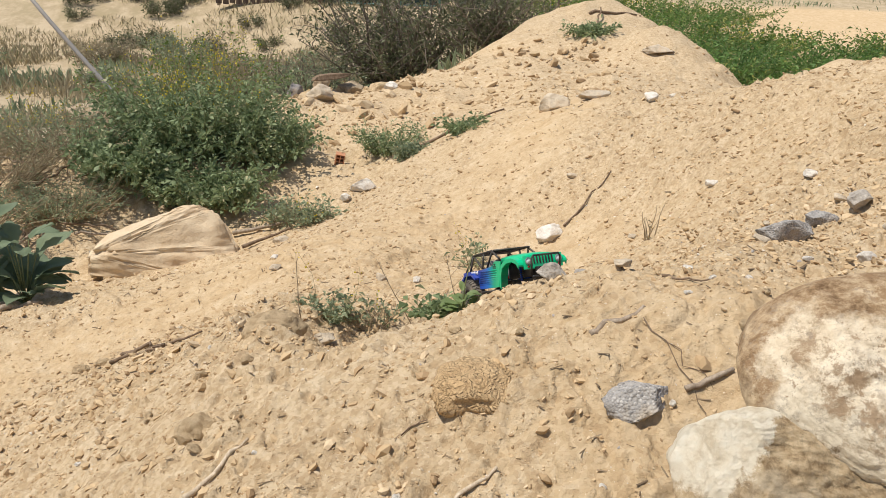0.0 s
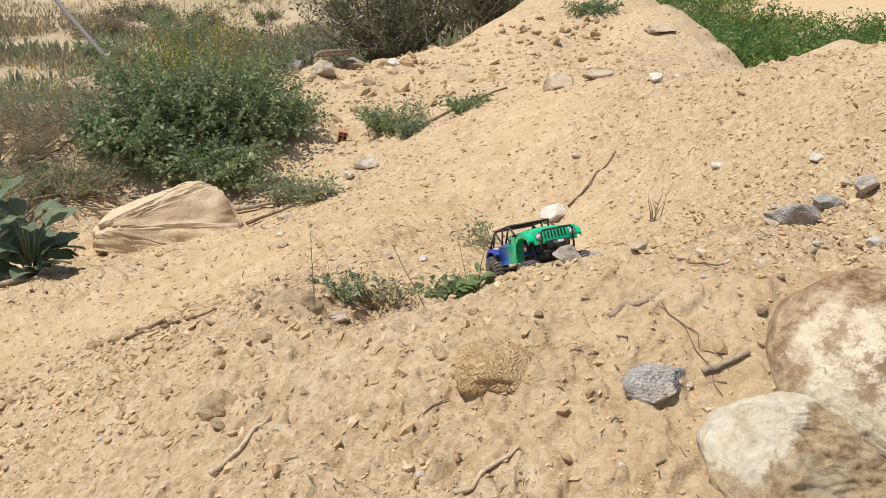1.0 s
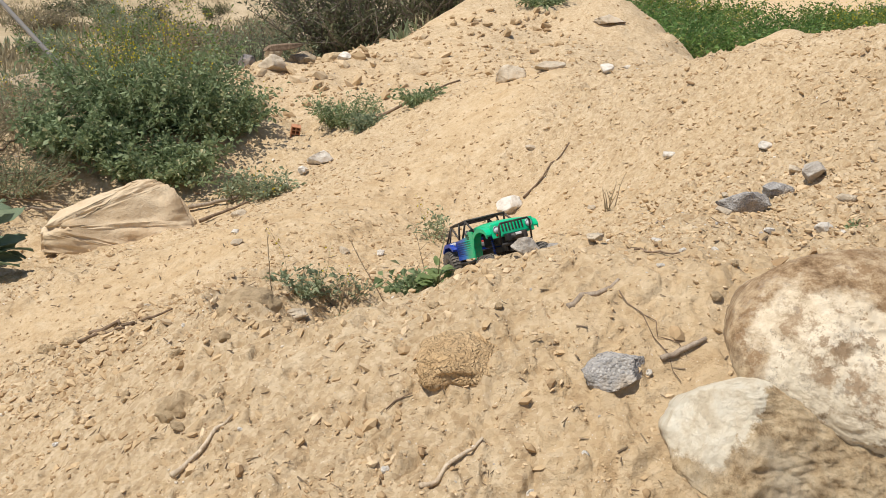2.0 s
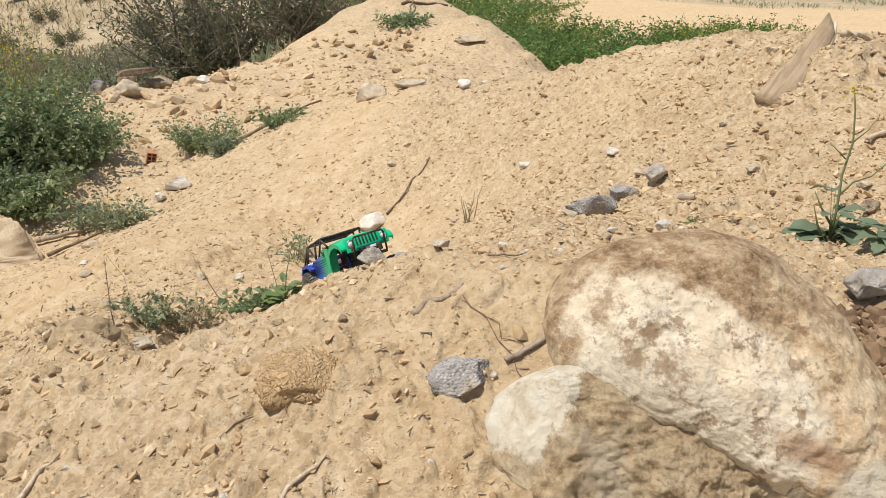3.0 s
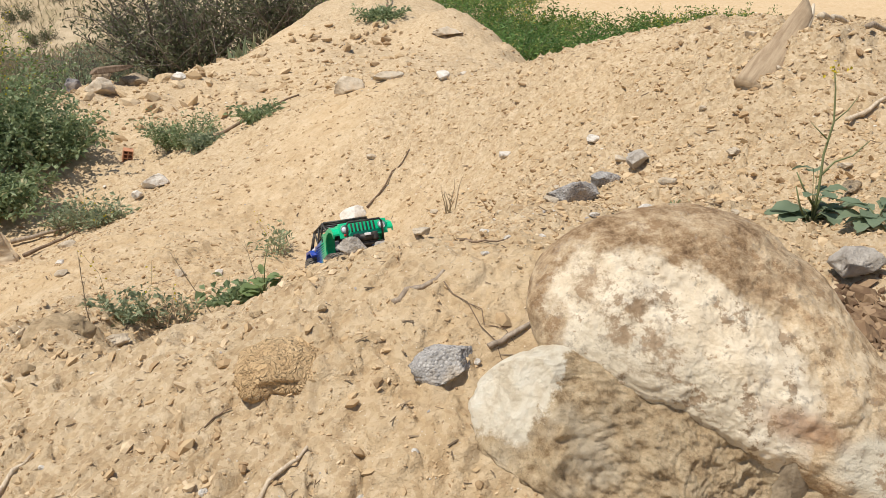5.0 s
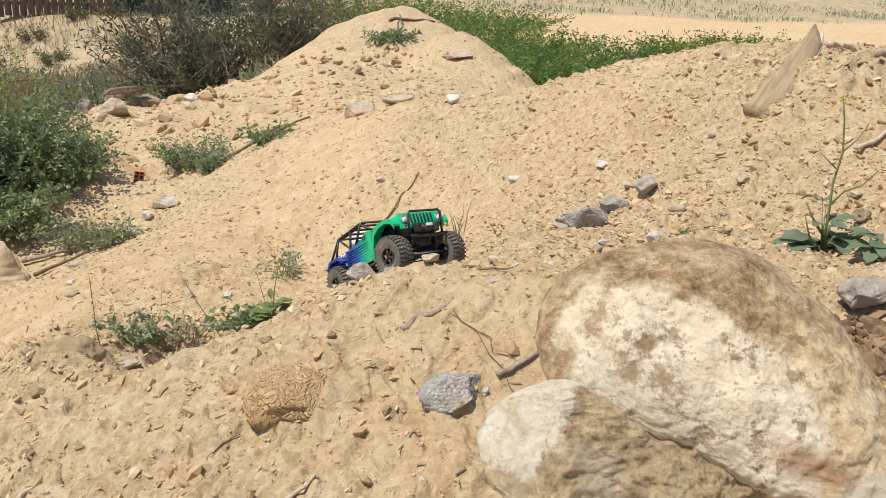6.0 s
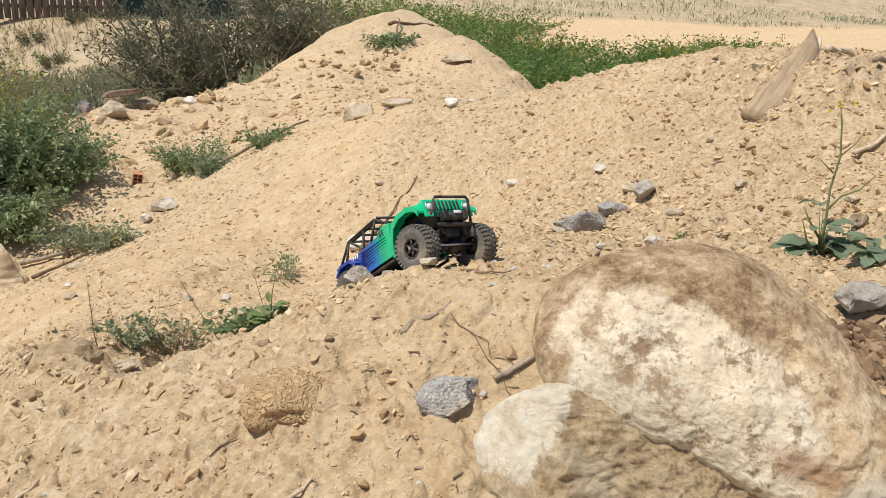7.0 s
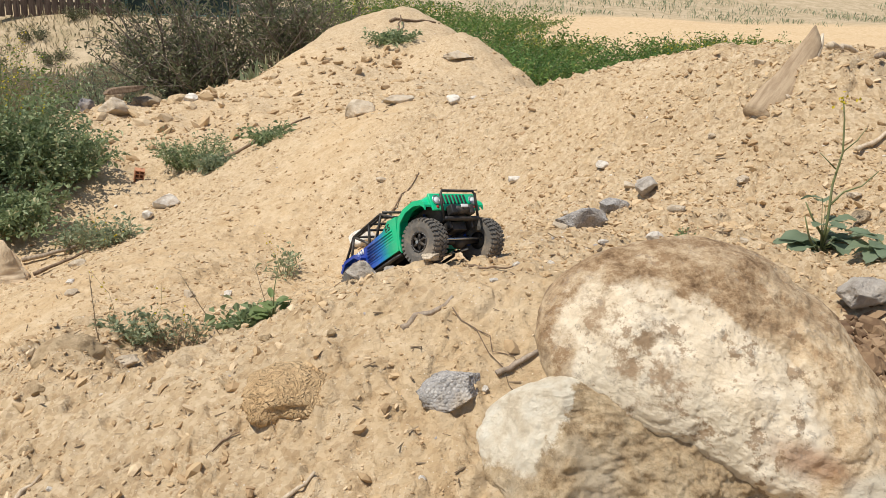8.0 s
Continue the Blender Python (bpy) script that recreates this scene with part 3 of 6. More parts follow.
def build_chaff(count, spots, sizes, seed, label):
    """Bits of dead stalk and bark strewn on the ground."""
    rng = np.random.default_rng(seed)
    x, y, grow = spots(rng, count)
    z = relief(x, y)
    a, long = rng.uniform(0, 6.283, len(x)), rng.uniform(*sizes, len(x)) * grow
    way = np.stack([np.cos(a), np.sin(a), rng.normal(0, 0.15, len(x))], 1) * long[:, None]
    side = np.stack([-np.sin(a), np.cos(a), 0 * a], 1) * (long * rng.uniform(0.03, 0.10, len(x)))[:, None]
    up = np.array([0, 0, 1.0]) * (long * 0.06)[:, None]
    p = np.stack([x, y, z + 0.002], 1)
    v = np.stack([p - way / 2 - side, p - way / 2 + side, p - way / 2 + up, p + way / 2 - side, p + way / 2 + side, p + way / 2 + up], 1).reshape(-1, 3)
    k = np.arange(len(x))[:, None] * 6
    tris = np.concatenate([k + f for f in ([0, 3, 5], [0, 5, 2], [1, 2, 5], [1, 5, 4], [0, 2, 1], [3, 4, 5])], 1).reshape(-1, 3)
    return tagged(raw("stalk_litter", v, tris, CHAFF, None, "", False), label, "litter", kind="stuff")


build_chaff(700, strew(1.1, 3.0), (0.008, 0.035), 7, "bits of dead stalk and bark on the sand")
build_chaff(1600, strew(2.2, 9.0, thin=loose), (0.015, 0.06), 8, "dead stalks strewn over the crumbly slope")


# ---------------------------------------------------------------- the toy crawler: x ahead, y to its left, z up
def car_paint():
    """Green at the nose that fades to blue at the tail."""
    n = Nodes("green_to_blue_paint", 0.28, spec=0.5)
    at = n.place(True)
    apart = n.add("SeparateXYZ")
    n.link(at, apart.inputs[0])
    mottle = n.add("Math")
    mottle.operation = "MULTIPLY_ADD"
    n.link(n.noise(at, 90, 3), mottle.inputs[0])
    mottle.inputs[1].default_value = 0.03
    n.link(apart.outputs["X"], mottle.inputs[2])
    fade = n.level(mottle.outputs[0], -0.06, 0.065)
    colour = n.ramp(fade, (0.0, (0.008, 0.05, 0.34)), (0.4, (0.0, 0.13, 0.45)), (0.75, (0.0, 0.36, 0.20)), (1.0, (0.0, 0.50, 0.22)))
    film = n.level(n.noise(at, 25, 6, 0.7), 0.5, 0.75, 0, 0.22)
    return n.done(n.mix(film, colour, (0.46, 0.36, 0.25)))


PAINT = car_paint()
BLACK = plain_material("black_plastic", (0.018, 0.017, 0.017), 0.5, dust=0.22)
CAGE = plain_material("dusty_black_tube", (0.022, 0.02, 0.019), 0.45, dust=0.3)
RUBBER = plain_material("dusty_rubber", (0.13, 0.12, 0.105), 0.95, dust=0.7, spec=0.2)
STEEL = plain_material("bright_steel", (0.55, 0.55, 0.55), 0.3, 1.0, 0.2)
BLUE = plain_material("blue_anodised", (0.01, 0.06, 0.32), 0.35, 0.4, 0.2)
LAMP_GLASS = plain_material("lamp_lens", (0.75, 0.78, 0.78), 0.12, dust=0.1, spec=0.8)
WHITE = plain_material("white_plastic", (0.75, 0.74, 0.72), 0.5, dust=0.2)
RED = plain_material("red_plastic", (0.45, 0.03, 0.02), 0.5, dust=0.2)
GREY = plain_material("grey_plastic", (0.2, 0.2, 0.21), 0.6, dust=0.4)

TYRE_R, TYRE_W, AXLE_X, TRACK = 0.0585, 0.046, 0.152, 0.090
HUB_Z = TYRE_R + 0.010  # the body sits low on its springs


def sheet(outline, depth, place):
    """A flat plate: an outline of (x, z) given depth across y, with place(x, y, z) to bend it."""
    bm = bmesh.new()
    for y in (0, depth):
        for x, z in outline:
            bm.verts.new(place(x, y, z))
    bm.verts.ensure_lookup_table()
    n = len(outline)
    bm.faces.new(bm.verts[:n])
    bm.faces.new(bm.verts[n:][::-1])
    for i in range(n):
        j = (i + 1) % n
        bm.faces.new((bm.verts[j], bm.verts[i], bm.verts[n + i], bm.verts[n + j]))
    bmesh.ops.recalc_face_normals(bm, faces=bm.faces)
    return bm


def tyre_mesh():
    """A fat balloon tyre with chunky lugs; its axle is y."""
    bm = bmesh.new()
    profile = [(0.022, -0.34), (0.026, -0.46), (0.036, -0.52), (0.047, -0.50), (0.0530, -0.42), (0.055, -0.2), (0.055, 0.2), (0.0530, 0.42), (0.047, 0.50), (0.036, 0.52), (0.026, 0.46), (0.022, 0.34)]
    rings = []
    for k in range(48):
        a = 2 * math.pi * k / 48
        rings.append([bm.verts.new((r * math.sin(a), w * TYRE_W, r * math.cos(a))) for r, w in profile])
    for a, b in zip(rings, rings[1:] + rings[:1]):
        for i in range(len(profile) - 1):
            bm.faces.new((a[i], a[i + 1], b[i + 1], b[i]))
    for k in range(30):
        a = 360 * k / 30
        for side, off in ((-1, 0), (1, 6)):
            m = pose(0, 0, 0, 0, a + off, 0)
            for (dx, dy, dz), size, skew, tip in (((0, side * 0.0065, 0.0555), (0.0062, 0.011, 0.0050), side * 30, 0), ((0.001, side * 0.0165, 0.0545), (0.0066, 0.0085, 0.0058), side * 10, -side * 14), ((0.001, side * 0.0218, 0.0495), (0.0055, 0.0035, 0.0095), 0, -side * 18)):
                bmesh.ops.create_cube(bm, size=1, matrix=m @ pose(dx, dy, dz, tip, 0, skew) @ Matrix.Diagonal((*size, 1)))
    bmesh.ops.recalc_face_normals(bm, faces=bm.faces)
    return bm


RIM_R = 0.0235


def rim_mesh(out):
    """A black six-spoke bead-lock rim; out is -1 or 1, the side of y that it faces."""
    bm = bmesh.new()
    face = out * TYRE_W * 0.36
    drum(bm, RIM_R, 0.028, pose(0, 0, 0, 90, 0, 0), 32)
    ring = [(RIM_R * math.sin(a), face + out * 0.003, RIM_R * math.cos(a)) for a in (2 * math.pi * k / 32 for k in range(33))]
    tube(bm, ring, 0.0032, 6, cap=False)
    for k in range(6):
        a = radians(60 * k)
        tube(bm, [(0.005 * math.sin(a), face + out * 0.002, 0.005 * math.cos(a)), (0.022 * math.sin(a), face + out * 0.001, 0.022 * math.cos(a))], [0.0042, 0.0034], 6)
    drum(bm, 0.0075, 0.010, pose(0, face, 0, 90, 0, 0), 16)
    return bm


def build_wheel(car, x, y, steer):
    out = -1 if y < 0 else 1
    wheel = new("wheel")
    wheel.parent = car
    part("tyre", tyre_mesh(), RUBBER, wheel, "dusty black rubber crawler tyre with chunky lugs", False)
    part("rim", rim_mesh(out), BLACK, wheel, "black six-spoke rim")
    bm = drum(bmesh.new(), 0.0045, 0.006, pose(0, out * (TYRE_W * 0.36 + 0.009), 0, 90, 0, 0), 6)
    part("hub_nut", bm, STEEL, wheel, "steel hub nut", False)
    for k in range(10):
        a = radians(36 * k + 12)
        bm = drum(bmesh.new(), 0.0012, 0.002, pose(RIM_R * math.sin(a), out * (TYRE_W * 0.36 + 0.0065), RIM_R * math.cos(a), 90, 0, 0), 6)
        part("bolt", bm, STEEL, wheel, "", False)
    wheel.matrix_basis = pose(x, y, HUB_Z, 0, 0, steer)
    return wheel


def build_car():
    car = empty("toy_car", pose(0, 0, 0), "green and blue radio-controlled rock crawler with a black cage", "toy car")
    # nose: bonnet, grille, lamps
    bm = bmesh.new()
    rows = []
    for x, half, top in ((0.030, 0.066, 0.187), (0.075, 0.068, 0.187), (0.13, 0.070, 0.185), (0.175, 0.071, 0.181), (0.188, 0.069, 0.174)):
        rows.append([bm.verts.new((x, y * half, z)) for y, z in ((-1, top - 0.020), (-1.0, top - 0.012), (-0.93, top - 0.003), (-0.5, top + 0.002), (0, top + 0.004), (0.5, top + 0.002), (0.93, top - 0.003), (1.0, top - 0.012), (1, top - 0.020))])
    for a, b in zip(rows, rows[1:]):
        for i in range(8):
            bm.faces.new((a[i], b[i], b[i + 1], a[i + 1]))
    bm.faces.new(rows[0])
    bm.faces.new(rows[-1][::-1])
    bmesh.ops.recalc_face_normals(bm, faces=bm.faces)
    part("bonnet", bm, PAINT, car)
    # black block put in for the shade inside the open wheel arches
    part("wheel_arch_shade", box(bmesh.new(), (0.150, 0.086, 0.058), (0.110, 0, 0.138), (0, 0, 0), 0.006), BLACK, car)
    grille = part("grille", box(bmesh.new(), (0.006, 0.148, 0.046), (0.190, 0, 0.156), (0, -6, 0), 0.002), PAINT, car)
    for k in range(7):
        part("slot", box(bmesh.new(), (0.004, 0.0055, 0.026), (0.1925, (k - 3) * 0.0115, 0.162), (0, -6, 0), 0.001), BLACK, grille, "black grille slot")
    for side in (-1, 1):
        lamp = part("headlight", drum(bmesh.new(), 0.0105, 0.006, pose(0.1935, side * 0.057, 0.160, 0, 84, 0), 20, 0.009), LAMP_GLASS, car, "clear round headlight")
        ring = [(0.1965, side * 0.057 + 0.0112 * math.cos(a), 0.160 + 0.0112 * math.sin(a)) for a in (2 * math.pi * k / 20 for k in range(21))]
        part("lamp_ring", tube(bmesh.new(), ring, 0.0014, 6, False), STEEL, lamp)
        part("indicator", drum(bmesh.new(), 0.004, 0.004, pose(0.194, side * 0.058, 0.142, 0, 90, 0), 12), RED, car, "small orange-red indicator lamp")
    # wings, sides and tail
    arch = [(0.190, 0.150), (0.187, 0.158), (0.178, 0.167), (0.150, 0.176), (0.105, 0.174), (0.075, 0.160), (0.060, 0.130), (0.052, 0.092)]
    inner = [(x - 0.002 + 0.003 * (i > 3), z - 0.005) for i, (x, z) in enumerate(arch)]
    for side in (-1, 1):
        part("wing", sheet(arch + inner[::-1], 0.030, lambda x, y, z, s=side: (x, s * (0.062 + y), z - 0.10 * max(0, y - 0.02))), PAINT, car, "", False)
        part("wing_lip", sheet([(x, z) for x, z in arch] + [(x - (0.004 if i < 4 else -0.006), z - 0.012) for i, (x, z) in enumerate(arch)][::-1], 0.004, lambda x, y, z, s=side: (x, s * (0.089 + y), z)), PAINT, car, "", False)
        flank = [(0.066, 0.172), (0.052, 0.088), (-0.085, 0.088), (-0.098, 0.118), (-0.125, 0.136), (-0.170, 0.136), (-0.195, 0.118), (-0.205, 0.098), (-0.212, 0.152), (-0.075, 0.154), (0.0, 0.160), (0.03, 0.176)]
        panel = part("side_panel", sheet(flank, 0.005, lambda x, y, z, s=side: (x, s * (0.084 + y + 0.006 * (z < 0.1)), z)), PAINT, car, "", False)
        for k in range(8):
            z = 0.094 + 0.0075 * k
            bm = tube(bmesh.new(), [(-0.092 + 0.002 * k, side * 0.091, z), (0.040, side * 0.091, z)], 0.0022, 6)
            part("rib", bm, PAINT, panel, "raised side rib")
        for k in range(5):
            part("mark", box(bmesh.new(), (0.007, 0.001, 0.013 - 0.003 * (k % 2)), (-0.100 - 0.0105 * k, side * 0.0905, 0.146), (0, 10, 0)), WHITE, panel, "white marking")
        for x in (0.018, 0.030):
            digit = bmesh.new()
            for (dx, dz), size in (((0, 0.0105), (0.009, 0.003)), ((0, 0), (0.009, 0.003)), ((0, -0.0105), (0.009, 0.003)), ((-0.0035, 0), (0.0028, 0.024)), ((0.0035, -0.005), (0.0028, 0.012))):
                box(digit, (0.85 * size[0], 0.0012, 0.7 * size[1]), (x - 0.85 * side * dx, side * 0.0895, 0.159 + 0.7 * dz))
            part("digit", digit, BLACK, panel, "black painted figure six", False)
        part("rear_wing", sheet([(-0.095, 0.128), (-0.122, 0.147), (-0.172, 0.147), (-0.200, 0.126), (-0.196, 0.120), (-0.170, 0.139), (-0.125, 0.139), (-0.100, 0.122)], 0.018, lambda x, y, z, s=side: (x, s * (0.088 + y), z)), PAINT, car, "", False)
        part("rock_slider", tube(bmesh.new(), [(0.05, side * 0.082, 0.080), (0.03, side * 0.094, 0.076), (-0.07, side * 0.094, 0.076), (-0.088, side * 0.082, 0.080)], 0.0045, 8), BLACK, car)
        part("rear_lamp", box(bmesh.new(), (0.004, 0.010, 0.016), (-0.215, side * 0.074, 0.132), (0, 0, 0), 0.001), RED, car, "red rear lamp")
    part("tailgate", box(bmesh.new(), (0.005, 0.168, 0.056), (-0.211, 0, 0.126), (0, 6, 0), 0.0015), PAINT, car)
    part("floor_pan", box(bmesh.new(), (0.250, 0.164, 0.004), (-0.085, 0, 0.104), (0, 0, 0), 0.001), BLACK, car)
    part("dashboard", box(bmesh.new(), (0.028, 0.150, 0.030), (0.020, 0, 0.166), (0, 12, 0), 0.005), BLACK, car)
    for side in (-1, 1):
        seat = bmesh.new()
        box(seat, (0.045, 0.045, 0.018), (-0.045, side * 0.035, 0.122), (0, -6, 0), 0.005)
        box(seat, (0.016, 0.045, 0.062), (-0.072, side * 0.035, 0.152), (0, -14, 0), 0.005)
        part("seat", seat, GREY, car, "grey moulded seat")
    part("battery", box(bmesh.new(), (0.070, 0.050, 0.030), (-0.135, -0.028, 0.128), (0, 0, 4), 0.004), WHITE, car, "white battery pack")
    part("receiver_box", box(bmesh.new(), (0.040, 0.036, 0.026), (-0.140, 0.038, 0.126), (0, 0, 0), 0.003), RED, car, "red receiver box")
    # cage
    tubes = []
    for s in (-1, 1):
        tubes += [
            ("cage_rail", [(0.045, s * 0.076, 0.180), (-0.012, s * 0.072, 0.214), (-0.150, s * 0.072, 0.208), (-0.200, s * 0.084, 0.150)]),
            ("cage_rail", [(0.000, s * 0.060, 0.214), (-0.150, s * 0.060, 0.208)]),
            ("cage_post", [(-0.070, s * 0.072, 0.212), (-0.075, s * 0.082, 0.156)]),
            ("cage_brace", [(-0.078, s * 0.081, 0.160), (-0.150, s * 0.072, 0.208)]),
            ("cage_brace", [(-0.150, s * 0.072, 0.208), (-0.165, s * 0.084, 0.152)]),
            ("cage_brace", [(-0.010, s * 0.072, 0.212), (-0.040, s * 0.082, 0.158)]),
        ]
    for x, z in ((0.0, 0.214), (-0.07, 0.212), (-0.15, 0.208), (-0.2, 0.152)):
        half = 0.072 if z > 0.2 else 0.084
        tubes.append(("cage_crossbar", [(x, -half, z), (x, half, z)]))
    tubes += [("cage_crossbar", [(-0.03, -0.072, 0.213), (-0.03, 0.072, 0.213)]), ("cage_crossbar", [(-0.11, -0.072, 0.211), (-0.11, 0.072, 0.211)])]
    for name, pts in tubes:
        part(name, tube(bmesh.new(), pts, 0.0036, 8), CAGE, car)
    # front bumper, winch and undercarriage
    part("bumper_hoop", tube(bmesh.new(), [(0.200, -0.054, 0.110), (0.212, -0.054, 0.168), (0.213, -0.048, 0.176), (0.213, 0.048, 0.176), (0.212, 0.054, 0.168), (0.200, 0.054, 0.110)], 0.0034, 8), CAGE, car)
    part("bumper", box(bmesh.new(), (0.012, 0.108, 0.010), (0.202, 0, 0.108), (0, 0, 0), 0.004), BLACK, car)
    winch = bmesh.new()
    drum(winch, 0.011, 0.050, pose(0.206, 0, 0.128, 90, 0, 0), 18)
    box(winch, (0.022, 0.016, 0.024), (0.206, -0.028, 0.128), (0, 0, 0), 0.003)
    box(winch, (0.022, 0.016, 0.024), (0.206, 0.028, 0.128), (0, 0, 0), 0.003)
    winch = part("winch", winch, BLACK, car)
    part("fairlead", box(bmesh.new(), (0.004, 0.020, 0.008), (0.219, 0.004, 0.134), (0, 0, 0), 0.001), WHITE, winch, "white fairlead")
    for s in (-1, 1):
        part("chassis_rail", box(bmesh.new(), (0.400, 0.006, 0.018), (-0.005, s * 0.034, 0.096), (0, 0, 0), 0.001), BLACK, car)
        for x0, x1 in ((0.142, 0.02), (-0.142, -0.02)):
            part("link_rod", tube(bmesh.new(), [(x0, s * 0.046, 0.052), (x1, s * 0.026, 0.074)], 0.0032, 8), STEEL, car, "bright steel link rod")
        for x in (AXLE_X - 0.012, -AXLE_X + 0.012):
            shock = part("shock_absorber", tube(bmesh.new(), [(x, s * 0.056, 0.062), (x - 0.012 * (1 if x > 0 else -1), s * 0.050, 0.150)], 0.0042, 10), BLUE, car, "blue shock absorber")
            coil = [(x + 0.0075 * math.cos(k * 0.9) - 0.0001 * k, s * 0.054 + 0.0075 * math.sin(k * 0.9), 0.078 + 0.0011 * k) for k in range(52)]
            part("spring", tube(bmesh.new(), coil, 0.0011, 5, False), BLACK, shock)
    part("skid_plate", box(bmesh.new(), (0.110, 0.056, 0.010), (0, 0, 0.072), (0, 0, 0), 0.004), BLACK, car)
    part("gearbox", box(bmesh.new(), (0.070, 0.050, 0.036), (0.095, 0, 0.112), (0, 0, 0), 0.006), BLUE, car, "blue gearbox and motor mount")
    part("servo", box(bmesh.new(), (0.036, 0.042, 0.022), (0.168, 0.0, 0.096), (0, 0, 0), 0.002), BLACK, car)
    axles = []
    for x in (AXLE_X, -AXLE_X):
        axle = bmesh.new()
        tube(axle, [(x, -0.074, HUB_Z), (x, 0.074, HUB_Z)], 0.0085, 12)
        bmesh.ops.create_uvsphere(axle, u_segments=16, v_segments=10, radius=0.019, matrix=pose(x, 0.014, HUB_Z))
        axles.append(part("axle", axle, BLACK, car))
    part("steering_link", tube(bmesh.new(), [(0.176, -0.068, 0.066), (0.176, 0.068, 0.066)], 0.003, 8), STEEL, car, "bright steel steering link")
    wheels = [build_wheel(car, x, y, steer) for x, y, steer in ((AXLE_X, -TRACK, 10), (AXLE_X, TRACK, 10), (-AXLE_X, -TRACK, 0), (-AXLE_X, TRACK, 0))]
    return car, wheels, axles


toy_car, car_wheels, car_axles = build_car()

# seconds, place, then lean, pitch (nose up: minus) and heading
CAR_ROWS = [
    (0, 0.304, 2.725, 0.121, -1.7, -24.0, -63.4),
    (0.5, 0.317, 2.620, 0.177, 2.3, -25.5, -66.7),
    (1, 0.333, 2.641, 0.180, 6.6, -25.2, -73.9),
    (2.5, 0.335, 2.627, 0.180, 8.1, -26.4, -72.9),
    (3, 0.345, 2.638, 0.174, 8.9, -27.3, -73.6),
    (3.5, 0.346, 2.710, 0.146, 7.9, -25.3, -72.7),
    (4, 0.347, 2.733, 0.140, 7.9, -25.6, -73.2),
    (4.5, 0.354, 2.550, 0.209, 5.6, -24.7, -85.8),
    (4.7, 0.363, 2.540, 0.211, 5.0, -25.8, -85.7),
    (5.8, 0.441, 2.425, 0.306, -4.4, -31.0, -65.8),
    (6.5, 0.453, 2.045, 0.463, -7.3, -36.4, -61.0),
    (8, 0.464, 2.015, 0.481, -10.2, -37.5, -58.4),
]


# ---------------------------------------------------------------- the boulder beside the viewer
def round_outline(radii):
    """A smooth closed outline: radius as a function of the angle, through evenly spaced radii."""
    count = len(radii)

    def radius(a):
        t = (a / (2 * math.pi) % 1.0) * count
        k, f = int(t), t - int(t)
        p0, p1, p2, p3 = (radii[(k + j) % count] for j in (-1, 0, 1, 2))
        return 0.5 * (2 * p1 + (p2 - p0) * f + (2 * p0 - 5 * p1 + 4 * p2 - p3) * f * f + (3 * p1 - p0 - 3 * p2 + p3) * f ** 3)

    return radius


def lens_mesh(radii, lean, bulge, edge, back, bumps, seed, cuts=(), rings=120, spokes=300):
    """A boulder like a thick lens: x and y lie across the camera's view, z points to the camera.
    lean: how the face slopes with x and y; edge: how sharply the rim turns; back: how far it reaches behind and below;
    cuts: planes of break, set to the outline in view."""
    radius = round_outline(radii)
    shift = Vector((seed * 2.1, seed * 1.3, seed * 0.7))
    verts = []

    def place(rho, a, front):
        r = radius(a) * rho
        x, y = r * math.cos(a), r * math.sin(a)
        z = lean[0] * x + lean[1] * y
        rim = max(0.0, 1 - rho ** edge) ** 0.5
        if front:
            z += bulge * (1 - rho ** 2) - 0.05 * (1 - rim)
        else:
            z -= 0.05 + back[0] * rim
            y -= back[1] * (1 - rho ** 2)
        p = Vector((x, y, z))
        q = Vector((x, y, z * 0.7))
        size = 1.0 if front else 2.0
        for freq, high, detail in bumps:
            d = high * size * noise.fractal(q * freq + shift, 0.8, 2.1, detail)
            p += Vector((0.45 * x / 0.2 * d, 0.45 * y / 0.2 * d, d))
        for normal, far in cuts:
            over = p.dot(normal) - far - 0.006 * noise.fractal(q * 38 + shift, 0.8, 2.1, 4)
            if over > 0:
                p -= normal * over * 0.94
        return p

    verts.append(place(0, 0, True))
    steps = [1 - (1 - (i + 1) / rings) ** 1.35 for i in range(rings)]
    for rho in steps:
        verts += [place(rho, 2 * math.pi * k / spokes, True) for k in range(spokes)]
    for i in range(1, 21):
        verts += [place(1 - i / 21, 2 * math.pi * k / spokes, False) for k in range(spokes)]
    verts.append(place(0, 0, False))
    faces = [(0, 1 + k, 1 + (k + 1) % spokes) for k in range(spokes)]
    for i in range(rings + 19):
        a, b = 1 + i * spokes, 1 + (i + 1) * spokes
        faces += [(a + k, b + k, b + (k + 1) % spokes, a + (k + 1) % spokes) for k in range(spokes)]
    a, last = 1 + (rings + 19) * spokes, len(verts) - 1
    faces += [(a + k, last, a + (k + 1) % spokes) for k in range(spokes)]
    return verts, faces


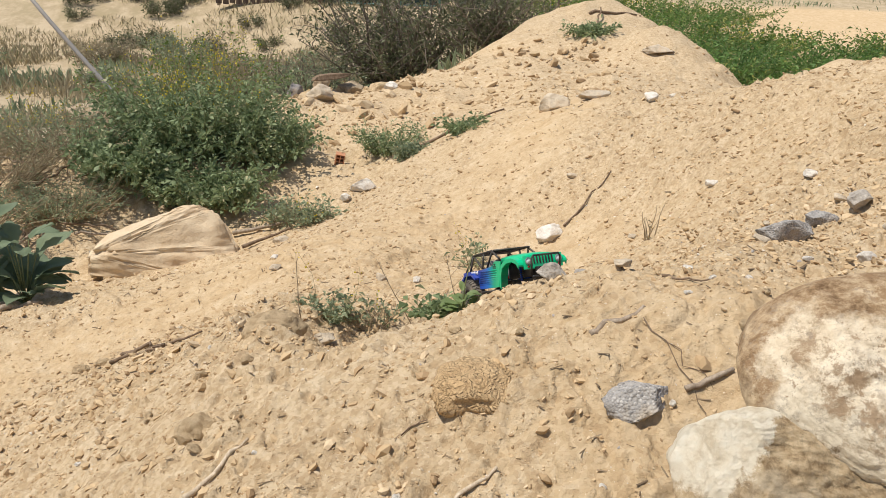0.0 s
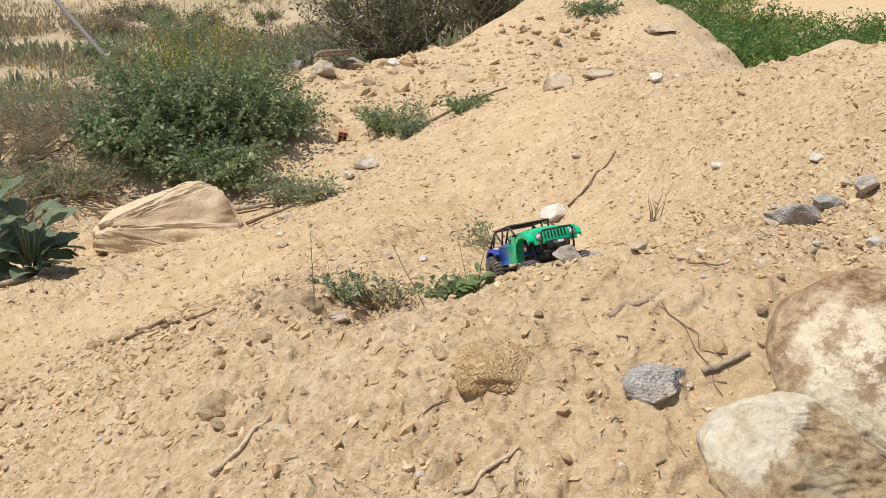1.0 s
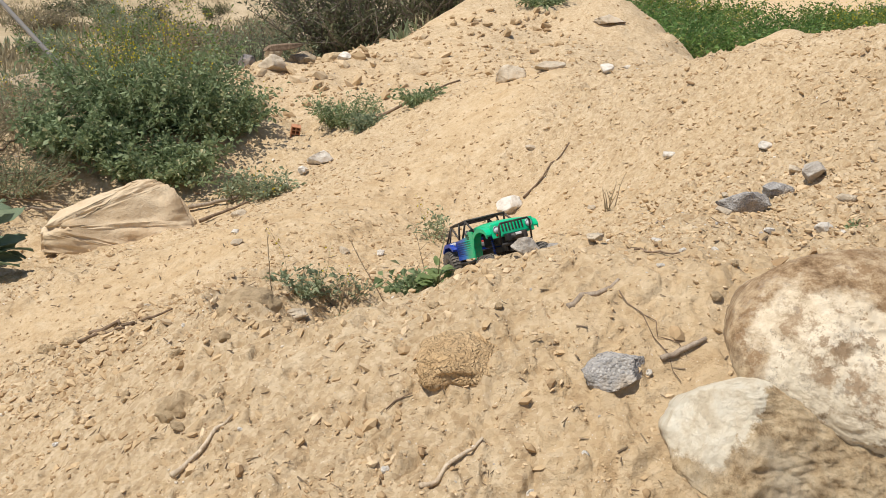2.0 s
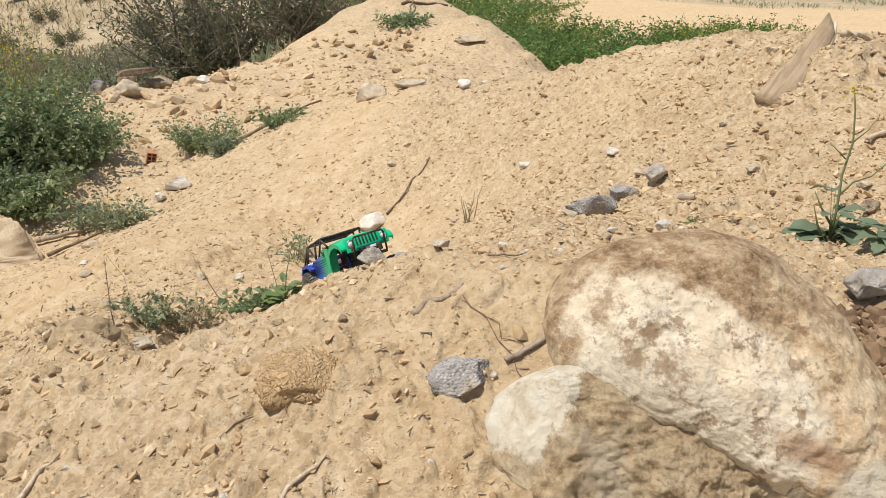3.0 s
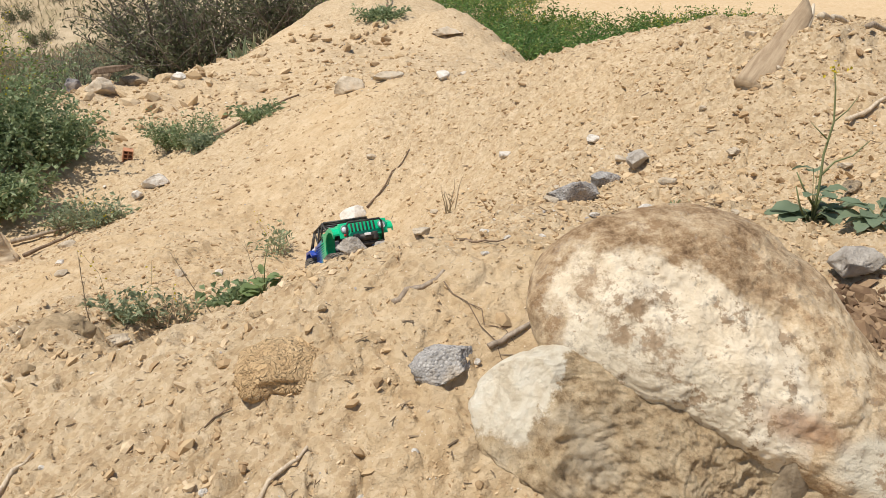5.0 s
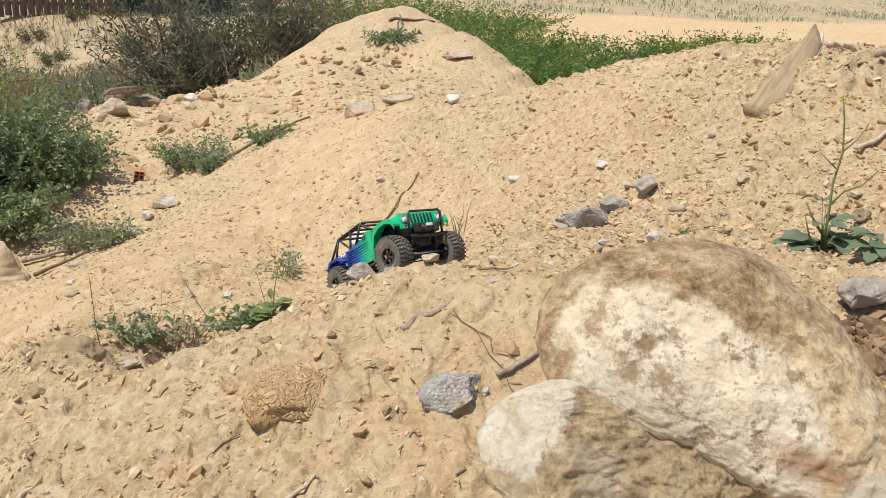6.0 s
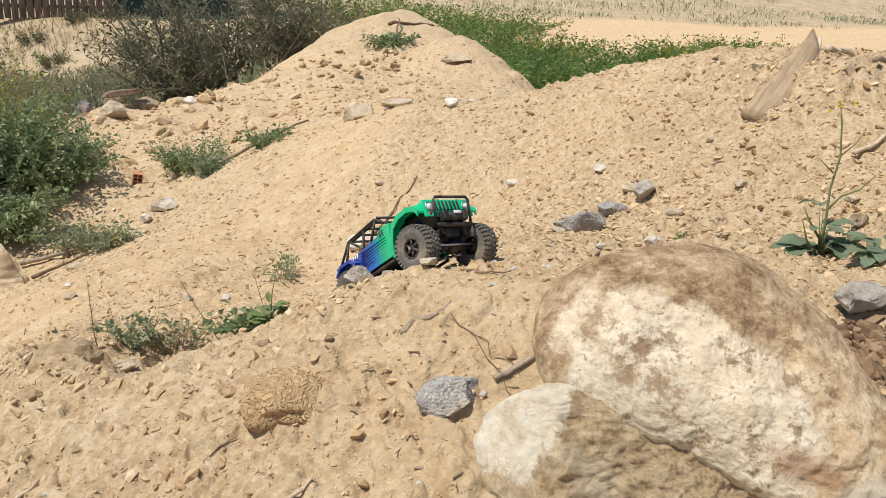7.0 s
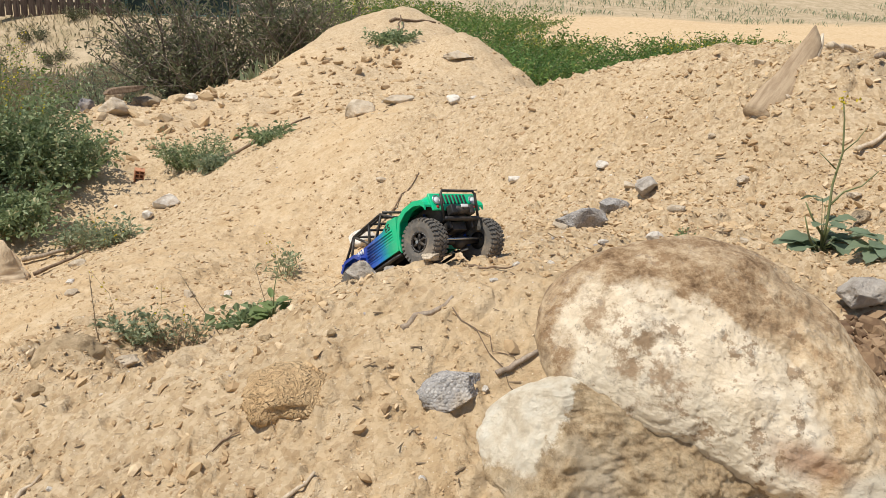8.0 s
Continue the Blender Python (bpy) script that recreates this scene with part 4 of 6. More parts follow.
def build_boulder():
    """A big lens of limestone over a rough ledge, split by a dark joint, with one freshly broken corner; shaped to fit
    the camera's view.
    """
    # camera's right, up and backward axes; the radii below trace the outline in view
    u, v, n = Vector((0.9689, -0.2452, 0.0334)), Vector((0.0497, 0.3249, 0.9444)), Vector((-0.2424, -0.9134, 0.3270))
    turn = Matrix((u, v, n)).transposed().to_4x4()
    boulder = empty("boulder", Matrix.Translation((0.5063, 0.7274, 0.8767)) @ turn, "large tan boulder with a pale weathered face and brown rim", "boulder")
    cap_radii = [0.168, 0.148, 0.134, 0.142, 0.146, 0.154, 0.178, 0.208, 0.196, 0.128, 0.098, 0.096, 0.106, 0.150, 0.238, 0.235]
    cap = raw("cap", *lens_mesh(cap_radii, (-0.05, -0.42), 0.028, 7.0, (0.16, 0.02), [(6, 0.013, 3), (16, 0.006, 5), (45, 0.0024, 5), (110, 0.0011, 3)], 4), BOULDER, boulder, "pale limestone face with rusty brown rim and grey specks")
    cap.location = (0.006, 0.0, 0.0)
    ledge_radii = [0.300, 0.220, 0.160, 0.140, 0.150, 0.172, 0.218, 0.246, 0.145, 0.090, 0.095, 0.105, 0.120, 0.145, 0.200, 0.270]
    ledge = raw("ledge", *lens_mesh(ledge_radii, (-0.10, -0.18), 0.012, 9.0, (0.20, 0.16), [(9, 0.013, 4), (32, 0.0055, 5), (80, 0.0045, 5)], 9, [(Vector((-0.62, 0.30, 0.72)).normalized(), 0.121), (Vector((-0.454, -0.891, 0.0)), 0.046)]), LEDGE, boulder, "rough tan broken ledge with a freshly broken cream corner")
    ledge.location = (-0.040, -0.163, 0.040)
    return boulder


def ledge_material():
    """Rough broken rock, cream-white where a corner came off lately."""
    n = Nodes("rough_ledge", 0.95, spec=0.1)
    at = n.place(True)
    pits, grain = n.noise(at, 48, 8, 0.75), n.noise(at, 150, 6, 0.8)
    colour = n.ramp(pits, (0.36, (0.30, 0.20, 0.105)), (0.46, (0.53, 0.385, 0.225)), (0.62, (0.70, 0.55, 0.35)))
    colour = n.mix(n.level(grain, 0.52, 0.66, 0, 0.6), colour, (0.20, 0.145, 0.085))
    colour = n.mix(n.level(n.noise(at, 9, 5), 0.52, 0.66, 0, 0.6), colour, (0.62, 0.53, 0.39))
    apart = n.add("SeparateXYZ")
    n.link(at, apart.inputs[0])
    side = n.add("Math")
    side.operation = "MULTIPLY_ADD"
    n.link(apart.outputs["Y"], side.inputs[0])
    side.inputs[1].default_value = -0.50
    n.link(apart.outputs["X"], side.inputs[2])
    torn = n.add("Math")
    torn.operation = "MULTIPLY_ADD"
    n.link(n.noise(at, 55, 4, 0.7), torn.inputs[0])
    torn.inputs[1].default_value = 0.06
    n.link(side.outputs[0], torn.inputs[2])
    low = n.add("Math")
    low.operation = "MULTIPLY_ADD"
    n.link(n.noise(at, 40, 4, 0.7), low.inputs[0])
    low.inputs[1].default_value = 0.05
    n.link(apart.outputs["Y"], low.inputs[2])
    cream = n.ramp(n.noise(at, 40, 6, 0.65), (0.35, (0.74, 0.62, 0.44)), (0.50, (0.88, 0.78, 0.60)), (0.7, (0.93, 0.86, 0.70)))
    broke = n.mix(n.level(torn.outputs[0], -0.168, -0.160, 1, 0), (0, 0, 0), n.level(low.outputs[0], 0.088, 0.098))
    colour = n.mix(broke, colour, cream)
    n.bump((pits, 0.008), (grain, 0.003))
    return n.done(colour)


LEDGE = ledge_material()
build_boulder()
rock("rock", "rough tan rock under the boulder", "rock", 0.62, 0.72, (0.22, 0.16, 0.24), TAN_STONE, 33, 10, sink=0.12)
rock("stone", "tan stone wedged under the boulder", "stone", 0.58, 0.90, (0.15, 0.10, 0.09), TAN_STONE, 31, 20, sink=0.4)
rock("stone", "tan stone half buried under the boulder", "stone", 0.72, 0.72, (0.2, 0.18, 0.14), TAN_STONE, 32, 60, sink=0.3)

# ---------------------------------------------------------------- single stones on the heap
SLAB = stone_material("cream_sandstone", (0.70, 0.56, 0.38), (0.56, 0.41, 0.25), (0.62, 0.43, 0.25), 4)
def hull_rock(name, label, category, corners, m, material, seed, rough=0.02):
    """An angular block: the hull of a few corners, worn and roughened."""
    bm = bmesh.new()
    for p in corners:
        bm.verts.new(p)
    bmesh.ops.convex_hull(bm, input=bm.verts)
    bmesh.ops.triangulate(bm, faces=bm.faces)
    bmesh.ops.bevel(bm, geom=bm.edges[:], offset=0.02, segments=2, affect="EDGES")
    bmesh.ops.triangulate(bm, faces=bm.faces)
    for _ in range(3):
        bmesh.ops.subdivide_edges(bm, edges=[e for e in bm.edges if e.calc_length() > 0.02], cuts=1, use_grid_fill=True)
        bmesh.ops.triangulate(bm, faces=bm.faces)
    bm.normal_update()
    shift = Vector((seed, seed * 2, seed * 3))
    moves = [(v, v.normal * rough * (noise.fractal(v.co * 5 + shift, 0.8, 2.1, 5) + 0.3 * noise.fractal(v.co * 30 + shift, 0.8, 2.1, 3))) for v in bm.verts]
    for v, d in moves:
        v.co += d
    ob = part(name, bm, material)
    ob.matrix_basis = m
    return tagged(ob, label, category)


hull_rock("rock_slab", "large pale sandstone slab lying below the bush", "rock", [(-0.50, -0.22, -0.1), (0.42, -0.2, -0.1), (0.50, 0.15, -0.1), (-0.40, 0.28, -0.1), (-0.50, -0.18, 0.06), (-0.42, 0.05, 0.13), (-0.10, 0.08, 0.20), (0.16, 0.06, 0.40), (0.26, 0.03, 0.37), (0.46, -0.08, 0.14), (0.1, 0.3, 0.25)], pose(-1.80, 5.55, ground_z(-1.80, 5.55), 0, 6, 12), SLAB, 41, 0.030)
rock("stone", "chalk-white stone on the sandy slope", "stone", -0.54, 6.36, (0.13, 0.08, 0.075), WHITE_STONE, 42, 10, sink=0.25)
rock("stone", "small pale stone beside a chalk-white one", "stone", -0.66, 6.18, (0.05, 0.04, 0.035), WHITE_STONE, 43, 50, sink=0.25)
rock("stone", "pale pointed stone on the trodden strip", "stone", 0.86, 6.38, (0.14, 0.10, 0.085), PALE_STONE, 44, 0, sink=0.3)
rock("stone", "flat pale stone on the trodden strip", "stone", 1.16, 6.42, (0.17, 0.10, 0.05), PALE_STONE, 45, 8, sink=0.3)
rock("stone", "low pale stone on the crest of the heap", "stone", 2.62, 10.6, (0.24, 0.16, 0.07), PALE_STONE, 46, 0, sink=0.35)
rock("stone", "white rounded stone with a twig beside it", "stone", 0.63, 4.50, (0.105, 0.07, 0.055), WHITE_STONE, 47, 20, (0, -14), sink=0.30)
rock("concrete_lump", "dark grey lump of broken concrete on the slope", "rubble", 1.13, 2.61, (0.100, 0.055, 0.060), CONCRETE, 48, -8, (0, -8), sink=0.22, facets=12)
rock("concrete_lump", "small dark lump of concrete beside a larger one", "rubble", 1.27, 2.70, (0.065, 0.04, 0.040), CONCRETE, 49, 20, sink=0.2, facets=12)
rock("concrete_lump", "grey concrete lump on the crumbly slope", "rubble", 1.40, 2.74, (0.055, 0.04, 0.036), GREY_WHITE, 50, 10, sink=0.2, facets=12)
rock("concrete_lump", "grey pebbly concrete lump set in the sand", "rubble", 0.388, 1.395, (0.064, 0.056, 0.042), CONCRETE, 51, -12, (22, 0), sink=0.42, facets=9, rough=0.12)
rock("pebble", "white rounded pebble beside the concrete lump", "pebble", 0.445, 1.385, (0.009, 0.0075, 0.007), WHITE_STONE, 52, 0, sink=0.15, level=3)
rock("stone", "pale stone under weathered wood on the ridge", "stone", -1.20, 8.98, (0.20, 0.14, 0.12), PALE_STONE, 53, 20, (0, 12), sink=0.2)
rock("stone", "dark round stone on the ridge", "stone", -1.55, 9.30, (0.10, 0.09, 0.11), GREY_STONE, 54, 0, sink=0.15)
rock("stone", "brown stone beside weathered wood", "stone", -0.95, 9.35, (0.16, 0.12, 0.10), TAN_STONE, 55, 30, sink=0.2)
rock("stone", "tan stone on the ridge", "stone", -0.66, 9.45, (0.15, 0.12, 0.10), CLOD, 56, 70, sink=0.25)
rock("stone", "pale stone at the end of the ridge", "stone", -0.50, 9.30, (0.09, 0.07, 0.06), WHITE_STONE, 57, 10, sink=0.25)
rock("stone", "reddish stone behind weathered wood", "stone", -1.32, 9.75, (0.14, 0.11, 0.10), TAN_STONE, 58, 40, sink=0.2)
rock("stone", "white rounded stone at the back of the brush", "stone", -3.22, 8.86, (0.085, 0.07, 0.065), WHITE_STONE, 59, 0, sink=0.1)
rock("rock_slab", "broad grey-tan slab behind the dry brush", "rock", -3.55, 9.45, (0.62, 0.4, 0.22), TAN_STONE, 60, -10, (0, 6), sink=0.25, facets=6)
rock("rock_slab", "low pale slab behind the dry brush", "rock", -4.6, 9.9, (0.6, 0.4, 0.18), PALE_STONE, 61, 15, sink=0.25, facets=6)
rock("stone", "flat cream stone chip in the trough", "stone", -0.325, 2.36, (0.062, 0.034, 0.016), PALE_STONE, 62, 28, (12, 0), sink=0.1)
rock("stone", "grey stone beside the weeds in the trough", "stone", 0.0, 2.12, (0.045, 0.035, 0.03), CLOD, 63, 0, sink=0.2)
rock("stone", "small tan stone in the trough", "stone", -0.08, 2.0, (0.03, 0.022, 0.018), CLOD, 64, 30, sink=0.2)
rock("stone", "grey-tan lump of dry soil on the crest of the ridge", "stone", 0.292, 1.93, (0.050, 0.032, 0.034), GREY_WHITE, 231, 15, (0, 8), sink=0.22)
rock("stone", "small grey lump on the crest of the ridge", "stone", 0.355, 1.915, (0.026, 0.020, 0.018), GREY_WHITE, 232, 50, sink=0.25)
rock("stone", "pale flat stone on the crest of the ridge", "stone", 0.440, 1.865, (0.034, 0.022, 0.014), PALE_STONE, 233, -15, sink=0.25)
rock("clod", "brown dried clod on the ridge", "clod", 0.185, 1.625, (0.014, 0.011, 0.009), CLOD, 65, 30, sink=0.1)
rock("clod", "dark brown clod on the low side of the sand", "clod", -1.22, 2.72, (0.034, 0.026, 0.022), CLOD, 66, 10, sink=0.12)
rock("clod", "dark crumbly clod beside another", "clod", -1.13, 2.68, (0.028, 0.022, 0.018), CLOD, 67, 40, sink=0.12)
rock("stone", "small cream stone on the low sand", "stone", -0.90, 2.85, (0.025, 0.018, 0.016), PALE_STONE, 68, 10, sink=0.1)
rock("stone", "grey-white broken stone beside the boulder", "stone", 1.25, 1.43, (0.075, 0.055, 0.045), GREY_WHITE, 69, 20, sink=0.15)
rock("stone", "grey stone lying behind the boulder", "stone", 1.34, 1.36, (0.045, 0.032, 0.024), GREY_WHITE, 70, -20, sink=0.1)
rock("stone", "dark squared stone beside the tall weed", "stone", 1.62, 1.92, (0.034, 0.026, 0.026), TAN_STONE, 71, 35, (0, 10), sink=0.1)
rock("stone", "brown stone on the far bank of the slope", "stone", 2.72, 3.02, (0.07, 0.05, 0.045), TAN_STONE, 72, 0, sink=0.15)

for k, (x, y, r) in enumerate([(0.52, 1.62, 0.008), (0.60, 1.72, 0.009), (-0.86, 1.83, 0.009), (-0.62, 2.2, 0.008), (-0.35, 1.52, 0.007), (0.20, 1.20, 0.009), (0.30, 1.24, 0.008), (-0.05, 1.30, 0.010), (0.62, 1.95, 0.012), (0.95, 2.05, 0.013), (1.15, 2.05, 0.012), (0.75, 1.9, 0.01)]):
    rock("pebble", "small cream-white pebble on the sand", "pebble", x, y, (r * 1.3, r, r * 0.7), WHITE_STONE, 80 + k, 40 * k, sink=0.2, level=3)["group"] = "white pebbles on the sand"
rng = random.Random(12)
for k in range(34):
    r, a = 2.3 * (2.6 ** rng.random()), radians(rng.uniform(-14, 44))
    x, y = r * math.sin(a), r * math.cos(a)
    s = rng.uniform(0.012, 0.03) * r / 3
    ob = rock("stone", "pale stone chip on the crumbly slope", "stone", x, y, (s * 1.4, s, s * 0.7), PALE_STONE if k % 3 else WHITE_STONE, 100 + k, 37 * k, sink=0.2, level=3)
    ob["group"] = "stone chips on the slope"


# a fragment of hollow brick
def build_brick():
    bm = bmesh.new()
    box(bm, (0.0770, 0.0084, 0.1050), (0, 0.028, 0), bevel=0.003)
    for x in (-0.034, 0.0, 0.034):
        box(bm, (0.0084, 0.0588, 0.1050), (x, 0, 0), bevel=0.002)
    for z in (-0.048, -0.014, 0.021, 0.048):
        box(bm, (0.0700, 0.0574, 0.0070), (0, 0.0, z), bevel=0.002)
    ob = part("brick_fragment", bm, CLAY, None, "", False)
    ob.matrix_basis = pose(-0.80, 7.02, ground_z(-0.80, 7.02) + 0.03, 12, 10, 8)
    return tagged(ob, "broken red hollow brick standing in the sand", "brick")


build_brick()


# ---------------------------------------------------------------- wood and sticks
def stick(name, label, ends, r, material, seed, bend=0.08, lift=0.004, category="stick", knots=7):
    """A bent stick that lies on the ground between two places, or hangs between two given heights."""
    rng = random.Random(seed)
    (ax, ay, az), (bx, by, bz) = [(*e, None)[:3] for e in ends]
    pts, radii = [], []
    long = math.hypot(bx - ax, by - ay)
    for k in range(knots + 1):
        t = k / knots
        x = ax + (bx - ax) * t + rng.gauss(0, bend * long * 0.25) * (0 < t < 1)
        y = ay + (by - ay) * t + rng.gauss(0, bend * long * 0.25) * (0 < t < 1)
        z0 = ground_z(x, y) + r * 0.6 + lift
        za = ground_z(ax, ay) + r + lift if az is None else az
        zb = ground_z(bx, by) + r + lift if bz is None else bz
        z = max(z0, za + (zb - za) * t) if az is not None or bz is not None else z0
        pts.append((x, y, z))
        radii.append(r * (1 - 0.45 * t) * rng.uniform(0.85, 1.1))
    middle = Vector(pts[knots // 2])
    bm = tube(bmesh.new(), [Vector(p) - middle for p in pts], radii, 8)
    ob = part(name, bm, material)
    ob.location = middle
    return tagged(ob, label, category)


stick("stick", "bleached pale stick lying on the sand", ((-0.475, 1.44), (-0.375, 1.575)), 0.0065, STRAW, 1, 0.03)
stick("stick", "pale dry stick lying on the sand", ((0.01, 1.235), (0.125, 1.30)), 0.0055, STRAW, 2, 0.05)
stick("stick", "short brown stick beside the boulder", ((0.47, 1.40), (0.56, 1.42)), 0.007, GREY_WOOD, 3, 0.02)
stick("twig", "thin dark twig on the sand", ((0.42, 1.56), (0.50, 1.36)), 0.0013, DARK_STICK, 4, 0.12)
stick("twig", "thin dark forked twig beside another", ((0.45, 1.50), (0.52, 1.40)), 0.0011, DARK_STICK, 5, 0.15)
stick("bark_strip", "flat brown strip of bark half sunk in sand", ((0.32, 1.57), (0.43, 1.60)), 0.008, GREY_WOOD, 6, 0.05, -0.004)
stick("twig", "dark twig on the low sand", ((-1.03, 2.5), (-0.72, 2.48)), 0.006, DARK_STICK, 7, 0.2)
stick("twig", "dark gnarled root piece on the low sand", ((-1.05, 2.62), (-0.85, 2.50)), 0.009, DARK_STICK, 8, 0.3)
stick("twig", "short dark twig on the sand", ((-0.05, 1.45), (0.0, 1.45)), 0.002, DARK_STICK, 9, 0.1)
stick("twig", "dark twig on the ridge", ((0.50, 1.75), (0.58, 1.68)), 0.003, DARK_STICK, 10, 0.15)
stick("branch", "brown twig leaning from a white stone", ((0.72, 4.55), (1.0, 4.78)), 0.006, DARK_STICK, 11, 0.03, 0.006)
stick("branch", "thin dry branch on the crumbly slope", ((0.92, 2.62), (0.72, 2.45)), 0.005, GREY_WOOD, 12, 0.12, 0.006)
stick("branch", "dark dry branch on the crumbly slope", ((0.98, 2.62), (0.79, 2.42)), 0.004, DARK_STICK, 13, 0.2, 0.006)
stick("log", "weathered stick at the edge of the heap", ((-2.55, 4.3), (-2.2, 4.5)), 0.022, GREY_WOOD, 14, 0.03)
stick("branch", "pale bleached branch on the upper slope", ((1.90, 2.33), (2.12, 2.40)), 0.009, STRAW, 15, 0.06, 0.01)
stick("branch", "dark gnarled branch on the upper slope", ((2.25, 2.75), (2.65, 2.85)), 0.012, GREY_WOOD, 16, 0.2, 0.02)
stick("branch", "pale branch on the crest of the slope", ((2.25, 3.02), (2.6, 3.25)), 0.014, STRAW, 17, 0.1, 0.02)
stick("branch", "dead grey branch under the bush", ((-1.45, 5.9), (-0.95, 6.0)), 0.018, GREY_WOOD, 18, 0.05, 0.02)
stick("branch", "dead dark branch beside the slab", ((-1.30, 5.55), (-1.0, 5.75)), 0.014, DARK_STICK, 19, 0.1, 0.02)
stick("branch", "dry branch among the weeds", ((-0.25, 6.9), (0.55, 7.1)), 0.014, DARK_STICK, 20, 0.1, 0.03)
stick("branch", "dry crooked branch on the dune", ((2.05, 12.3, 0.45), (2.75, 12.5, 0.42)), 0.022, DARK_STICK, 21, 0.15)
stick("branch", "dry upright twig on the dune", ((2.1, 11.9), (2.2, 12.3, 0.55)), 0.016, DARK_STICK, 22, 0.1)


def build_stump():
    """A split plank of weathered wood that sticks out of the slope, pale where it broke."""
    base, tip = Vector((1.85, 2.765, 0.80)), Vector((2.165, 2.99, 1.055))
    way = (tip - base).normalized()
    side = Vector((0.5, 0.8, -0.15)).cross(way).normalized() * -1
    thick = way.cross(side)
    m = Matrix((side, thick, way)).transposed().to_4x4()
    stump = empty("wood_stump", Matrix.Translation(base) @ m, "weathered split tree stump leaning out of the slope", "stump")
    long = (tip - base).length
    rng = random.Random(5)
    bm, rings = bmesh.new(), []
    for k in range(15):
        t = k / 14
        ring = []
        for j in range(18):
            a = 2 * math.pi * j / 18
            w, d = 0.078 * (1 - 0.6 * t), 0.034 * (1 - 0.35 * t)
            g = 1 + 0.12 * noise.fractal(Vector((math.cos(a) * 2, math.sin(a) * 2, t * 2.5)), 0.8, 2.1, 3)
            ring.append(bm.verts.new((w * g * math.copysign(abs(math.cos(a)) ** 0.7, math.cos(a)), d * g * math.copysign(abs(math.sin(a)) ** 0.8, math.sin(a)), -0.03 + t * (long + 0.03) + (0.05 * math.cos(a) if k == 14 else 0))))
        rings.append(ring)
    for a, b in zip(rings, rings[1:]):
        for j in range(18):
            bm.faces.new((a[j], a[(j + 1) % 18], b[(j + 1) % 18], b[j]))
    bm.faces.new(rings[0][::-1])
    bm.faces.new(rings[-1])
    part("trunk", bm, wood_material("brown_stump_wood", (0.45, 0.34, 0.22), (0.29, 0.205, 0.125)), stump)
    split = tube(bmesh.new(), [(-0.05, 0, 0.16), (-0.048, 0.0, 0.26), (-0.036, 0, 0.36), (-0.022, 0, long - 0.02), (-0.01, 0, long + 0.035)], [0.008, 0.012, 0.014, 0.014, 0.005], 8)
    part("split_face", split, CUT_WOOD, stump, "pale broken wood along the split")
    # dark strip added for the stump's shaded underside, coloured as bark
    part("bark", tube(bmesh.new(), [(-0.06, 0.0, 0.04), (-0.055, 0.0, 0.12), (-0.05, 0.0, 0.24)], [0.02, 0.024, 0.014], 8), DARK_STICK, stump, "dark bark strip with the underside's shade in its colour")
    return stump


build_stump()
# dark brown wood whose tone also stands in for the shadow under it
ob = rock("wood_slab", "dark brown plank on stones, the shadow below it in its colour", "wood", -1.18, 9.25, (0.26, 0.09, 0.035), DARK_STICK, 77, 8, (0, -6), sink=0.0, facets=5, rough=0.05)
ob.location.z += 0.10


def build_pole():
    """A grey pole that leans up out of the bush."""
    base, top = Vector((-2.55, 8.0, -0.75)), Vector((-4.3, 8.6, 1.15))
    bm = tube(bmesh.new(), [Vector((0, 0, 0)), (top - base) * 0.3 + Vector((0.02, 0, 0.02)), (top - base) * 0.65, top - base], [0.024, 0.022, 0.02, 0.018], 12)
    ob = part("pole", bm, POLE)
    ob.location = base
    return tagged(ob, "grey weathered pole leaning out of the bush", "pole")


POLE = plain_material("grey_pole", (0.30, 0.28, 0.26), 0.6, dust=0.4)
build_pole()


def crackled_material():
    n = Nodes("baked_red_clay", 0.95, spec=0.1)
    at = n.place(True)
    plates = n.add("TexVoronoi", Scale=85)
    plates.feature = "DISTANCE_TO_EDGE"
    bent = n.add("VectorMath")
    shake = n.add("TexNoise", Scale=30.0, Detail=4.0)
    n.link(at, shake.inputs["Vector"])
    bent.operation = "MULTIPLY_ADD"
    n.link(shake.outputs["Color"], bent.inputs[0])
    bent.inputs[1].default_value = (0.05, 0.05, 0.05)
    n.link(at, bent.inputs[2])
    n.link(bent.outputs[0], plates.inputs["Vector"])
    colour = n.ramp(n.noise(at, 14, 6, 0.7), (0.3, (0.50, 0.33, 0.165)), (0.55, (0.62, 0.43, 0.235)), (0.8, (0.66, 0.49, 0.285)))
    colour = n.mix(n.level(plates.outputs["Distance"], 0.0, 0.10, 0.28, 0), colour, (0.33, 0.20, 0.10))
    n.bump((n.level(plates.outputs["Distance"], 0.0, 0.3), 0.004), (n.noise(at, 40, 6), 0.014))
    return n.done(colour)


